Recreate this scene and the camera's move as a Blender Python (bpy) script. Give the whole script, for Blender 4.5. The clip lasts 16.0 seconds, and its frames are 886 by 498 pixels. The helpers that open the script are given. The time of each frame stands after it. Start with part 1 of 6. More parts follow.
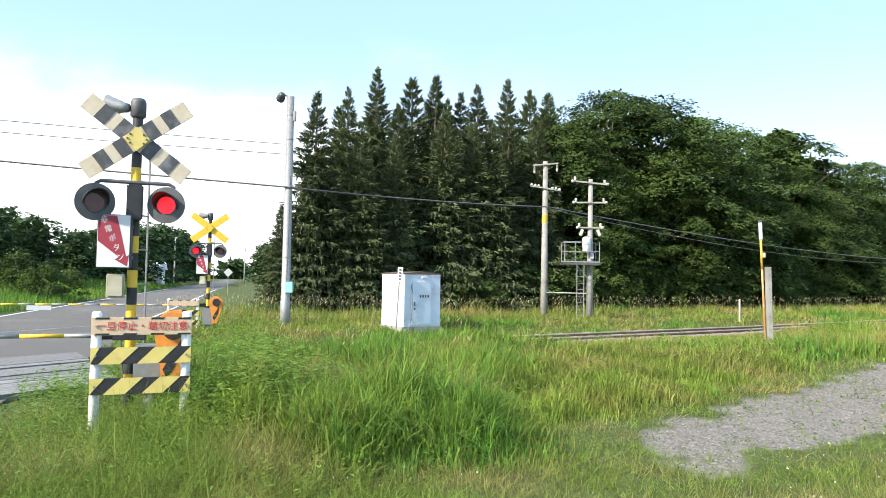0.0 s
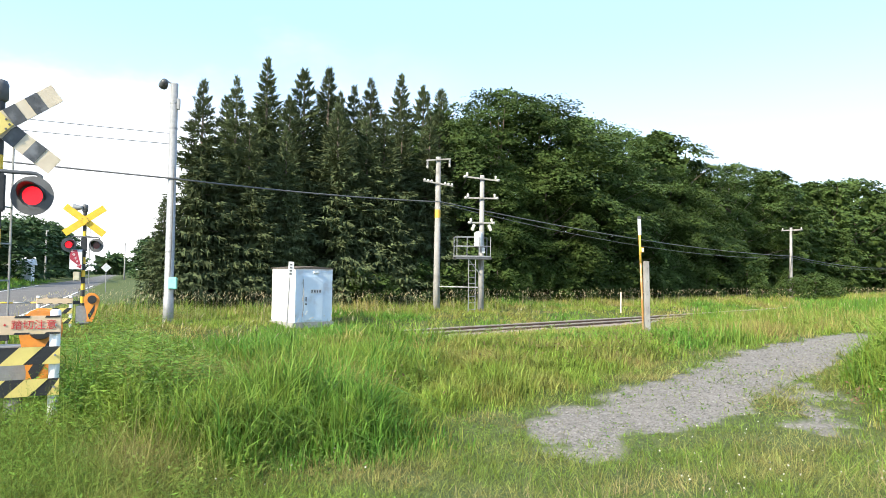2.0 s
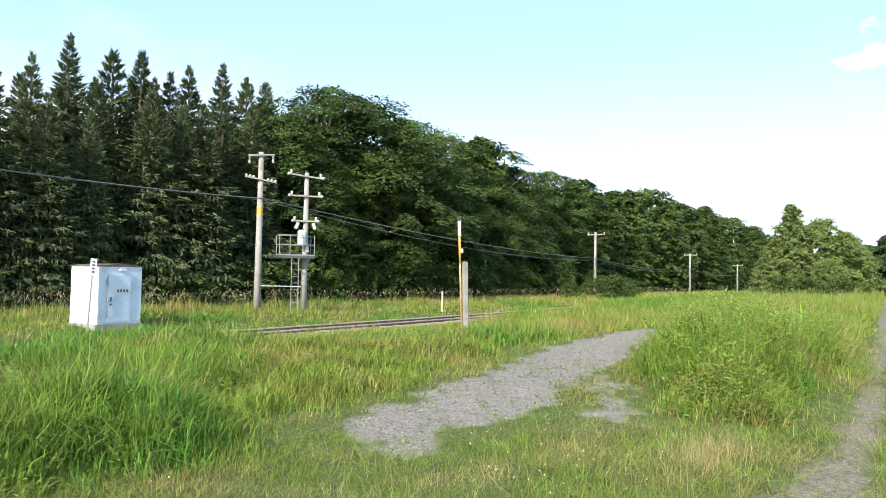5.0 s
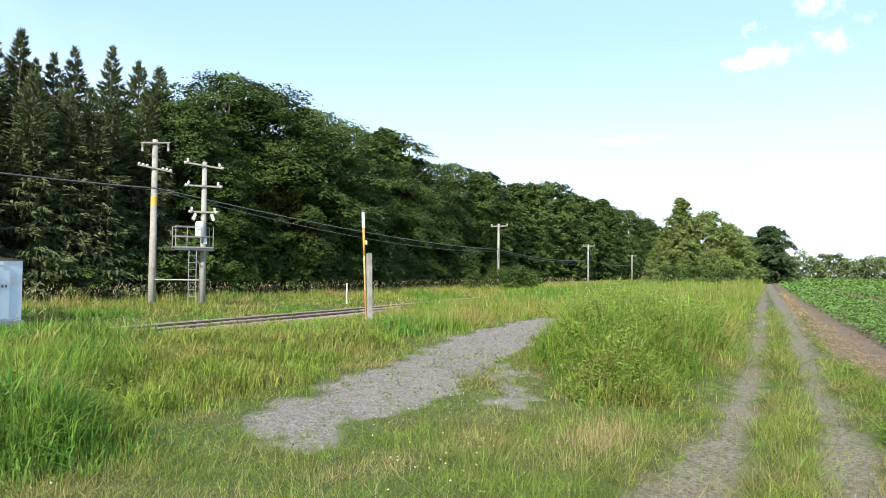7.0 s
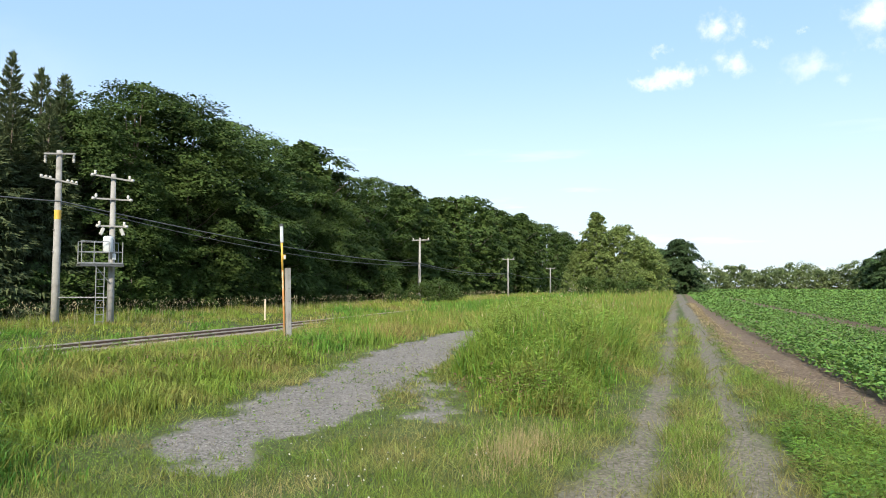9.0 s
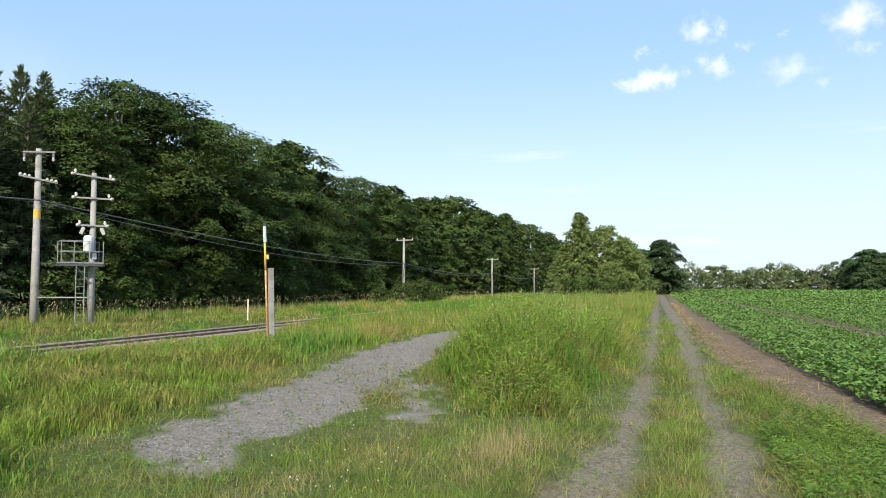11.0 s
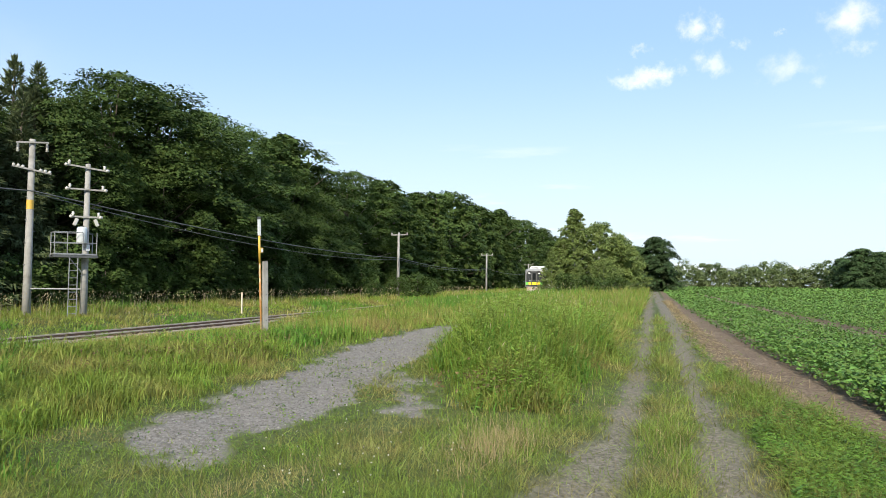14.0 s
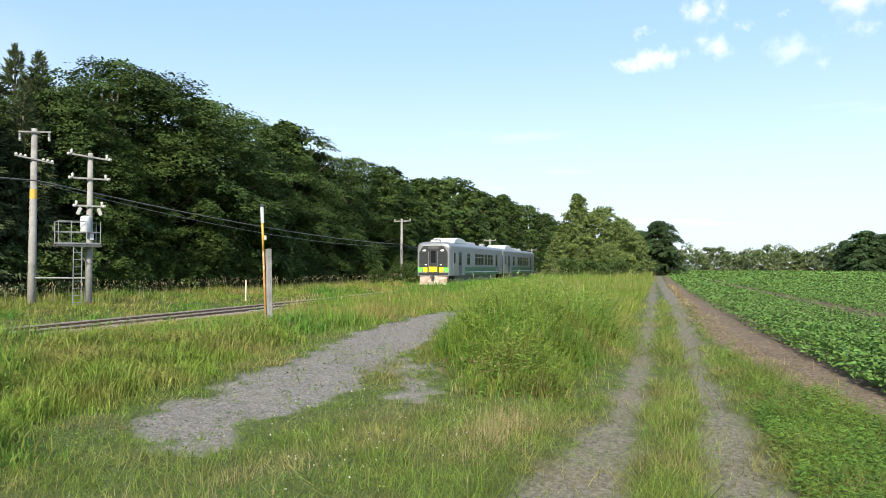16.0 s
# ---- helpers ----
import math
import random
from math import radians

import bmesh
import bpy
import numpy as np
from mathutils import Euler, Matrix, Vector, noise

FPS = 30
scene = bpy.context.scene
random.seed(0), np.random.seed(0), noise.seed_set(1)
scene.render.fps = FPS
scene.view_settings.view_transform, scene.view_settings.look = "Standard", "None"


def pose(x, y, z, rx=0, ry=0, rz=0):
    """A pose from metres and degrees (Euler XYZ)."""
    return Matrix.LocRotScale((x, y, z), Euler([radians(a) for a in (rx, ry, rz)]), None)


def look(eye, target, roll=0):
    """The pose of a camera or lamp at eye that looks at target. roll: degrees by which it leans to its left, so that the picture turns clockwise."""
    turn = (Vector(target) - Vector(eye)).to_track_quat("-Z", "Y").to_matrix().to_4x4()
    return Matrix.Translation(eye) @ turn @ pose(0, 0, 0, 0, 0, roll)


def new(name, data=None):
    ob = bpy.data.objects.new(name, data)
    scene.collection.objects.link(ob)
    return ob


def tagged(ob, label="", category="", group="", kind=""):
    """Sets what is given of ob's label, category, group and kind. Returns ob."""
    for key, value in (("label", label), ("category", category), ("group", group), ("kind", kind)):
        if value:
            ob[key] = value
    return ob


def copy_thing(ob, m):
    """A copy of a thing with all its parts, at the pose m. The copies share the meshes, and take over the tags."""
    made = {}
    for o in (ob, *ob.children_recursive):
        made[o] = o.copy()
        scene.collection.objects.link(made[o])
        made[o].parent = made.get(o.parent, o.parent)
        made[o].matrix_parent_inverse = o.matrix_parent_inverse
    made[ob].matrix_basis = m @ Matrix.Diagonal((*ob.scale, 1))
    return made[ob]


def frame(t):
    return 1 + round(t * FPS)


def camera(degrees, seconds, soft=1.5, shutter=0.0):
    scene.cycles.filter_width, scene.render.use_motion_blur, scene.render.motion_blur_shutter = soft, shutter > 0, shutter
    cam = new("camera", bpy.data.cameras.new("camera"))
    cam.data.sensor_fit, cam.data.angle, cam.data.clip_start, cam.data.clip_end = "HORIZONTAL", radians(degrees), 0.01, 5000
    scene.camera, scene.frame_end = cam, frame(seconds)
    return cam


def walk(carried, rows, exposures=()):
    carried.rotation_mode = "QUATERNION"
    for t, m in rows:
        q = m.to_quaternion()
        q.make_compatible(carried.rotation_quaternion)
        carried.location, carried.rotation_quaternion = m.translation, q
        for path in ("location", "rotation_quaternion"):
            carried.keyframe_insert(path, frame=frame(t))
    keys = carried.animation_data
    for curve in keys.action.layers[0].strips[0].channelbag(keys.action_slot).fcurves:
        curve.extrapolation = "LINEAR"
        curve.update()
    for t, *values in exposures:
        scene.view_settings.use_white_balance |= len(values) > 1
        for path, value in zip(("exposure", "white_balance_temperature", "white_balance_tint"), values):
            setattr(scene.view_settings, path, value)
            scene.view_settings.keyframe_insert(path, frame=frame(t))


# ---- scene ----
cam = camera(63.54, 16.0, soft=0.9)
TURN = -35.5        # the rails run along x; the first view looks 54.5 degrees left of them
ARM = 0.267         # the camera is held this far before the body it turns about
EYE = 1.6
PATH = [  # seconds, yaw, pitch, roll
    (0.0, -0.1, 2.44, -1.06), (0.5, -2.29, 2.69, -1.23), (1.0, -4.3, 2.43, -1.06),
    (1.5, -6.53, 2.16, -0.72), (2.0, -8.57, 2.14, -0.82), (2.5, -10.73, 2.45, -1.31),
    (3.0, -13.6, 2.85, -1.27), (3.5, -16.18, 3.09, -0.93), (4.0, -18.77, 2.88, -0.81),
    (6.5, -27.54, 1.84, -1.04), (7.0, -30.01, 1.77, -0.66), (7.5, -32.06, 1.92, -0.73),
    (8.0, -33.82, 2.39, -0.48), (8.5, -35.45, 2.65, 0.15), (9.0, -36.26, 2.93, -0.08),
    (9.5, -36.97, 3.16, -0.14), (12.0, -37.68, 2.86, -0.21), (12.5, -37.77, 2.8, -0.3),
    (13.0, -37.87, 2.76, -0.38), (13.5, -38.0, 2.69, -0.73), (14.0, -37.98, 2.55, -0.67),
    (14.5, -37.91, 2.13, -0.55), (15.0, -38.04, 1.68, -0.59), (15.5, -38.0, 1.51, -0.5),
    (16.0, -37.71, 1.42, -0.18)]


def camera_rows():
    rows = []
    for t, yaw, pitch, roll in PATH:
        a = radians(yaw + TURN)
        rows.append((t, pose(-math.sin(a) * ARM, math.cos(a) * ARM, EYE, 90 + pitch, roll, yaw + TURN)))
    return rows


walk(cam, camera_rows(), exposures=[(0.0, 0.90), (2.5, 1.0), (4.0, 0.95), (6.5, 0.80), (7.5, 0.66), (9.0, 0.46), (12.0, 0.34), (14.5, 0.36), (16.0, 0.46)])

# ---------------------------------------------------------------- light
SUN_ELEV, SUN_AZ = 36.0, 184.0   # degrees; azimuth counted from +x towards +y


def make_world():
    w = bpy.data.worlds.new("sky")
    scene.world = w
    w.use_nodes = True
    nt = w.node_tree
    nt.nodes.clear()
    N, L = nt.nodes.new, nt.links.new
    out, bg = N("ShaderNodeOutputWorld"), N("ShaderNodeBackground")
    sky = N("ShaderNodeTexSky")
    sky.sky_type, sky.sun_disc = "NISHITA", False
    sky.sun_elevation, sky.sun_rotation = radians(SUN_ELEV), radians(90 - SUN_AZ)
    sky.air_density, sky.dust_density, sky.ozone_density = 1.0, 1.2, 1.5
    tc = N("ShaderNodeTexCoord")
    sep = N("ShaderNodeSeparateXYZ")
    L(tc.outputs["Generated"], sep.inputs[0])

    def math_node(op, a, b=None, clamp=False):
        n = N("ShaderNodeMath")
        n.operation, n.use_clamp = op, clamp
        for i, v in enumerate((a, b)):
            if v is None:
                continue
            if isinstance(v, (int, float)):
                n.inputs[i].default_value = v
            else:
                L(v, n.inputs[i])
        return n.outputs[0]

    def smooth(v, a, b):
        n = N("ShaderNodeMapRange")
        n.interpolation_type = "SMOOTHSTEP"
        L(v, n.inputs[0])
        n.inputs[1].default_value, n.inputs[2].default_value = a, b
        return n.outputs[0]

    def fbm(scale, detail, stretch, rough=0.55):
        m = N("ShaderNodeMapping")
        m.inputs["Scale"].default_value = (1, 1, stretch)
        L(tc.outputs["Generated"], m.inputs[0])
        n = N("ShaderNodeTexNoise")
        n.inputs["Scale"].default_value, n.inputs["Detail"].default_value = scale, detail
        n.inputs["Roughness"].default_value = rough
        L(m.outputs[0], n.inputs["Vector"])
        return n.outputs["Fac"]

    def near(direction, size):   # 1 at a direction of the sky, 0 beyond size
        v = N("ShaderNodeVectorMath")
        v.operation = "DISTANCE"
        L(tc.outputs["Generated"], v.inputs[0])
        v.inputs[1].default_value = Vector(direction).normalized()
        return smooth(v.outputs["Value"], size, size * 0.25)

    z = sep.outputs["Z"]
    # a bank of bright haze over the road, thin veil near the horizon, small fair-weather puffs over the field
    bank = math_node("MULTIPLY", near((0.26, 0.96, 0.08), 0.59), smooth(math_node("ADD", z, math_node("MULTIPLY", fbm(4.0, 6, 2.0), 0.35)), 0.46, 0.28))
    veil = math_node("MULTIPLY", smooth(z, 0.34, 0.0), 0.72)
    wisp = math_node("MULTIPLY", smooth(fbm(3.2, 8, 9.0), 0.56, 0.72), smooth(z, 0.24, 0.10))
    warp = N("ShaderNodeTexNoise")
    warp.inputs["Scale"].default_value, warp.inputs["Detail"].default_value, warp.inputs["Roughness"].default_value = 22.0, 7, 0.62
    L(tc.outputs["Generated"], warp.inputs["Vector"])
    rough = math_node("MULTIPLY", math_node("SUBTRACT", warp.outputs["Fac"], 0.47), 0.15)
    flat = N("ShaderNodeMapping")
    flat.inputs["Scale"].default_value = (1, 1, 1.9)
    L(tc.outputs["Generated"], flat.inputs[0])
    puff = None
    for direction, size, strength in PUFFS:
        v = N("ShaderNodeVectorMath")
        v.operation = "DISTANCE"
        L(flat.outputs[0], v.inputs[0])
        v.inputs[1].default_value = (direction[0], direction[1], direction[2] * 1.9)
        one = math_node("MULTIPLY", smooth(math_node("ADD", v.outputs["Value"], rough), size * 0.95, -size * 0.15), strength)
        puff = one if puff is None else math_node("MAXIMUM", puff, one)
    cloud = math_node("MAXIMUM", math_node("MAXIMUM", bank, math_node("MULTIPLY", wisp, 0.6)), puff)
    # summer haze over the clear sky, whiter near the horizon, then the clouds
    col = sky.outputs[0]
    for fac, tone in ((0.5, (3.5, 5.5, 8.4)), (veil, (5.6, 6.4, 7.0)), (cloud, (7.4, 7.5, 7.7))):
        mix = N("ShaderNodeMix")
        mix.data_type = "RGBA"
        if isinstance(fac, float):
            mix.inputs["Factor"].default_value = fac
        else:
            L(fac, mix.inputs["Factor"])
        L(col, mix.inputs["A"])
        mix.inputs["B"].default_value = (*tone, 1)
        col = mix.outputs["Result"]
    L(col, bg.inputs[0])
    bg.inputs[1].default_value = SKY_STRENGTH
    L(bg.outputs[0], out.inputs[0])


# small fair-weather clouds over the field: direction, size, density
PUFFS = [
    ((0.945, -0.058, 0.322), 0.038, 0.75),
    ((0.963, -0.005, 0.270), 0.041, 0.95),
    ((0.962, 0.046, 0.268), 0.027, 0.60),
    ((0.958, 0.051, 0.283), 0.017, 0.50),
    ((0.957, -0.073, 0.282), 0.036, 0.60),
    ((0.952, -0.152, 0.266), 0.049, 0.50),
    ((0.950, -0.103, 0.295), 0.024, 0.45),
    ((0.953, 0.010, 0.301), 0.016, 0.35),
    ((0.959, -0.014, 0.285), 0.019, 0.40),
    ((0.941, -0.143, 0.306), 0.014, 0.40),
    ((0.926, -0.215, 0.311), 0.055, 0.80),
    ((0.928, -0.244, 0.282), 0.032, 0.50),
    ((0.951, -0.186, 0.248), 0.024, 0.30),
]
SKY_STRENGTH = 0.13
make_world()
sun_data = bpy.data.lights.new("sun", "SUN")
sun_data.energy, sun_data.angle, sun_data.color = 5.0, radians(2.0), (1.0, 0.90, 0.72)
sun = new("sun", sun_data)
_d = Vector((math.cos(radians(SUN_ELEV)) * math.cos(radians(SUN_AZ)), math.cos(radians(SUN_ELEV)) * math.sin(radians(SUN_AZ)), math.sin(radians(SUN_ELEV))))
sun.matrix_basis = look(_d * 100, (0, 0, 0))


# ---------------------------------------------------------------- materials
def material(name, color, rough=0.6, metal=0.0, vary=0.25, scale=6.0, bump=0.0, bump_scale=60.0,
             color2=None, patch=0.0, patch_scale=0.7, island=0.0, random_ob=0.0, through_light=0.0, spec=0.5, emit=None):
    """A surface with a second tone in patches, fine grain, relief, and tone by island or by object."""
    m = bpy.data.materials.new(name)
    m.use_nodes = True
    nt = m.node_tree
    N, L = nt.nodes.new, nt.links.new
    b = nt.nodes["Principled BSDF"]
    b.inputs["Roughness"].default_value, b.inputs["Metallic"].default_value = rough, metal
    b.inputs["Specular IOR Level"].default_value = spec
    co = N("ShaderNodeTexCoord")
    geo = N("ShaderNodeNewGeometry")
    fine = N("ShaderNodeTexNoise")
    fine.inputs["Scale"].default_value, fine.inputs["Detail"].default_value = scale, 6
    L(co.outputs["Object"], fine.inputs["Vector"])
    base = N("ShaderNodeRGB")
    base.outputs[0].default_value = (*color, 1)
    col = base.outputs[0]
    if color2 is not None:
        big = N("ShaderNodeTexNoise")
        big.inputs["Scale"].default_value, big.inputs["Detail"].default_value = patch_scale, 4
        L(geo.outputs["Position"], big.inputs["Vector"])
        r = N("ShaderNodeMapRange")
        r.inputs[1].default_value, r.inputs[2].default_value = 0.62 - patch * 0.3, 0.78 - patch * 0.3
        L(big.outputs["Fac"], r.inputs[0])
        mx = N("ShaderNodeMix")
        mx.data_type = "RGBA"
        L(r.outputs[0], mx.inputs["Factor"])
        L(col, mx.inputs["A"])
        mx.inputs["B"].default_value = (*color2, 1)
        col = mx.outputs["Result"]
    hsv = N("ShaderNodeHueSaturation")
    v = N("ShaderNodeMapRange")
    v.inputs[1].default_value, v.inputs[2].default_value = 0.25, 0.75
    v.inputs[3].default_value, v.inputs[4].default_value = 1 - vary, 1 + vary
    L(fine.outputs["Fac"], v.inputs[0])
    val = v.outputs[0]
    for amount, socket in ((island, geo.outputs["Random Per Island"]), (random_ob, None)):
        if amount:
            if socket is None:
                socket = N("ShaderNodeObjectInfo").outputs["Random"]
            k = N("ShaderNodeMapRange")
            k.inputs[3].default_value, k.inputs[4].default_value = 1 - amount, 1 + amount
            L(socket, k.inputs[0])
            p = N("ShaderNodeMath")
            p.operation = "MULTIPLY"
            L(val, p.inputs[0])
            L(k.outputs[0], p.inputs[1])
            val = p.outputs[0]
            h = N("ShaderNodeMapRange")
            h.inputs[3].default_value, h.inputs[4].default_value = 0.5 - 0.014 * amount / 0.3, 0.5 + 0.010 * amount / 0.3
            L(socket, h.inputs[0])
            if not hsv.inputs["Hue"].is_linked:
                L(h.outputs[0], hsv.inputs["Hue"])
    L(val, hsv.inputs["Value"])
    L(col, hsv.inputs["Color"])
    col = hsv.outputs[0]
    L(col, b.inputs["Base Color"])
    if bump:
        n2 = N("ShaderNodeTexNoise")
        n2.inputs["Scale"].default_value, n2.inputs["Detail"].default_value = bump_scale, 5
        L(co.outputs["Object"], n2.inputs["Vector"])
        bp = N("ShaderNodeBump")
        bp.inputs["Strength"].default_value, bp.inputs["Distance"].default_value = min(1.0, bump * 10), 0.02
        L(n2.outputs["Fac"], bp.inputs["Height"])
        L(bp.outputs[0], b.inputs["Normal"])
    if emit:
        b.inputs["Emission Color"].default_value, b.inputs["Emission Strength"].default_value = (*emit[:3], 1), emit[3]
    if through_light:
        tr = N("ShaderNodeBsdfTranslucent")
        L(col, tr.inputs[0])
        ms = N("ShaderNodeMixShader")
        ms.inputs[0].default_value = through_light
        L(b.outputs[0], ms.inputs[1])
        L(tr.outputs[0], ms.inputs[2])
        L(ms.outputs[0], nt.nodes["Material Output"].inputs[0])
    return m


M = dict(
    steel=material("galvanised_steel", (0.27, 0.28, 0.285), 0.55, 0.4, 0.2, 9, 0.02),
    concrete=material("pole_concrete", (0.29, 0.285, 0.27), 0.85, 0, 0.18, 5, 0.05, 40, (0.21, 0.20, 0.185), 0.3, 1.5),
    white=material("white_enamel", (0.78, 0.78, 0.76), 0.45, 0, 0.08, 7, 0.01, 30, (0.55, 0.52, 0.46), 0.12, 3.0),
    board_white=material("faded_cream_board", (0.60, 0.52, 0.39), 0.5, 0, 0.1, 8, 0.01, 30, (0.48, 0.42, 0.27), 0.2, 5.0),
    yellow=material("traffic_yellow", (0.72, 0.47, 0.04), 0.45, 0, 0.12, 6, 0.01, 40),
    board_yellow=material("warning_yellow", (0.66, 0.54, 0.17), 0.5, 0, 0.10, 8, 0.01, 40, (0.56, 0.45, 0.15), 0.12, 6.0),
    board_peach=material("faded_peach_board", (0.62, 0.47, 0.32), 0.5, 0, 0.08, 8, 0.01, 40, (0.66, 0.52, 0.22), 0.25, 5.0),
    black=material("black_paint", (0.025, 0.026, 0.028), 0.5, 0, 0.3, 8, 0.02, 40),
    dark_grey=material("dark_grey_paint", (0.08, 0.085, 0.09), 0.55, 0, 0.25, 8, 0.02, 40),
    worn_black=material("weathered_black", (0.07, 0.075, 0.08), 0.6, 0, 0.3, 9, 0.02, 40, (0.16, 0.17, 0.18), 0.3, 6.0),
    orange=material("orange_paint", (0.72, 0.26, 0.04), 0.5, 0, 0.15, 6, 0.02, 40, (0.5, 0.2, 0.05), 0.15, 5.0),
    marker_orange=material("weathered_orange", (0.46, 0.22, 0.07), 0.6, 0, 0.2, 6, 0.02, 40, (0.55, 0.42, 0.25), 0.3, 4.0),
    ochre=material("faded_ochre", (0.58, 0.37, 0.06), 0.55, 0, 0.15, 6, 0.02, 40),
    red_sign=material("faded_red_print", (0.25, 0.02, 0.04), 0.5, 0, 0.1, 8),
    red_ink=material("red_lettering", (0.55, 0.03, 0.04), 0.5),
    sign_white=material("sign_white", (0.55, 0.58, 0.60), 0.4, 0, 0.06, 6),
    beige=material("beige_box_paint", (0.48, 0.45, 0.33), 0.55, 0, 0.12, 8, 0.02, 30),
    lamp_dark=material("dark_red_lens", (0.10, 0.018, 0.018), 0.15, 0, 0.1, 20),
    lamp_lit=material("lit_red_lens", (0.6, 0.02, 0.02), 0.3, 0, 0.2, 60, emit=(1.0, 0.006, 0.02, 0.75)),
    asphalt=material("asphalt", (0.115, 0.107, 0.098), 0.9, 0, 0.25, 30, 0.06, 120, (0.145, 0.136, 0.126), 0.35, 0.4),
    deck=material("crossing_timber", (0.19, 0.185, 0.18), 0.85, 0, 0.3, 12, 0.05, 60, random_ob=0.2),
    rail=material("rail_steel", (0.17, 0.105, 0.07), 0.75, 0.2, 0.3, 20, 0.04, 80),
    rail_top=material("rail_running_face", (0.48, 0.40, 0.32), 0.75, 0.0, 0.1, 20),
    sleeper=material("tarred_sleeper", (0.09, 0.07, 0.055), 0.9, 0, 0.3, 15, 0.08, 50, random_ob=0.25),
    ballast=material("ballast_stone", (0.25, 0.205, 0.165), 0.95, 0, 0.45, 22, 0.25, 28, (0.26, 0.21, 0.17), 0.3, 1.0),
    stone=material("grey_gravel", (0.20, 0.188, 0.172), 0.95, 0, 0.25, 30, 0.05, 80, island=0.42, spec=0.2),
    bark=material("grey_bark", (0.14, 0.115, 0.09), 0.95, 0, 0.35, 12, 0.2, 30),
    pale_bark=material("pale_birch_bark", (0.55, 0.53, 0.48), 0.85, 0, 0.3, 9, 0.1, 30),
    spruce=material("spruce_needles", (0.078, 0.101, 0.046), 0.75, 0, 0.25, 2.0, island=0.22, random_ob=0.22, through_light=0.12, spec=0.10),
    leaf=material("broadleaf", (0.070, 0.112, 0.030), 0.65, 0, 0.2, 1.2, island=0.20, random_ob=0.18, through_light=0.24, spec=0.10),
    leaf_far=material("far_foliage", (0.060, 0.105, 0.040), 0.7, 0, 0.25, 0.6, island=0.35, random_ob=0.2, through_light=0.25, spec=0.2),
    # distance haze is mixed into this green, paler than the other foliage
    hedge=material("haze_paled_hedge", (0.19, 0.245, 0.105), 0.75, 0, 0.25, 0.5, island=0.2, through_light=0.35, spec=0.08),
    leaf_light=material("light_foliage", (0.180, 0.238, 0.074), 0.65, 0, 0.25, 1.2, island=0.24, random_ob=0.15, through_light=0.36, spec=0.12),
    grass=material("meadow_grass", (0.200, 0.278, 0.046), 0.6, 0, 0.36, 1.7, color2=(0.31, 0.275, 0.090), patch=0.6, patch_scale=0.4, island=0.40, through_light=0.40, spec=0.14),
    reed=material("tall_green_grass", (0.115, 0.240, 0.036), 0.55, 0, 0.34, 1.6, color2=(0.18, 0.27, 0.045), patch=0.5, patch_scale=0.5, island=0.36, through_light=0.40, spec=0.16),
    lawn=material("short_grass", (0.172, 0.238, 0.046), 0.65, 0, 0.36, 2.2, color2=(0.27, 0.25, 0.088), patch=0.5, patch_scale=0.9, island=0.50, through_light=0.38, spec=0.12),
    straw=material("dry_grass", (0.42, 0.33, 0.18), 0.7, 0, 0.2, 2.0, island=0.3, through_light=0.35, spec=0.12),
    seed=material("buff_seed_heads", (0.46, 0.40, 0.24), 0.7, 0, 0.2, 2.0, island=0.25, through_light=0.35, spec=0.2),
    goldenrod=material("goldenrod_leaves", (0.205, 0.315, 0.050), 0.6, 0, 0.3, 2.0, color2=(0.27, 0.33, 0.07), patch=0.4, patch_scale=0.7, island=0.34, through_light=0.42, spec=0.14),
    clover=material("clover_leaves", (0.098, 0.180, 0.030), 0.55, 0, 0.3, 3.0, color2=(0.165, 0.235, 0.042), patch=0.45, patch_scale=1.3, island=0.35, through_light=0.32, spec=0.14),
    dock=material("rusty_dock_heads", (0.20, 0.145, 0.075), 0.8, 0, 0.2, 2.0, island=0.35, through_light=0.2, spec=0.1),
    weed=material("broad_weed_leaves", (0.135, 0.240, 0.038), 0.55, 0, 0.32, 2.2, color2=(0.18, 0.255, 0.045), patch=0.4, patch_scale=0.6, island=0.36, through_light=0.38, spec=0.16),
    crop=material("crop_leaves", (0.125, 0.225, 0.052), 0.55, 0, 0.2, 2.0, island=0.36, through_light=0.26, spec=0.12),
    flower=material("clover_blossom", (0.50, 0.49, 0.40), 0.7),
    train_steel=material("brushed_stainless", (0.27, 0.275, 0.28), 0.42, 0.6, 0.06, 3),
    skirt_rust=material("rust_stained_skirt", (0.40, 0.33, 0.27), 0.7, 0, 0.25, 4, 0.02, 30, (0.27, 0.17, 0.11), 0.4, 2.0),
    train_roof=material("light_roof_paint", (0.66, 0.66, 0.64), 0.6, 0, 0.08, 3),
    train_green=material("deep_green_band", (0.010, 0.095, 0.055), 0.35),
    train_lime=material("lime_green_band", (0.16, 0.60, 0.10), 0.35),
    train_yellow=material("bright_yellow_band", (0.90, 0.66, 0.02), 0.35),
    glass=material("dark_glass", (0.012, 0.014, 0.016), 0.15, 0, 0.0, 5, spec=0.35),
    glass_grey=material("grey_windscreen", (0.045, 0.05, 0.055), 0.12, 0, 0.0, 5, spec=0.8),
    porcelain=material("white_porcelain", (0.50, 0.49, 0.46), 0.25, 0, 0.05, 9),
    cabinet_white=material("white_sheet_steel", (0.74, 0.75, 0.76), 0.5, 0, 0.07, 4, 0.01, 20, (0.58, 0.56, 0.52), 0.18, 2.2),
    # bluish shade of the side away from the sun, put into the colour
    cabinet_door=material("blue_shade_sheet_steel", (0.56, 0.66, 0.74), 0.5, 0, 0.06, 4, 0.01, 20, (0.48, 0.52, 0.55), 0.15, 2.2),
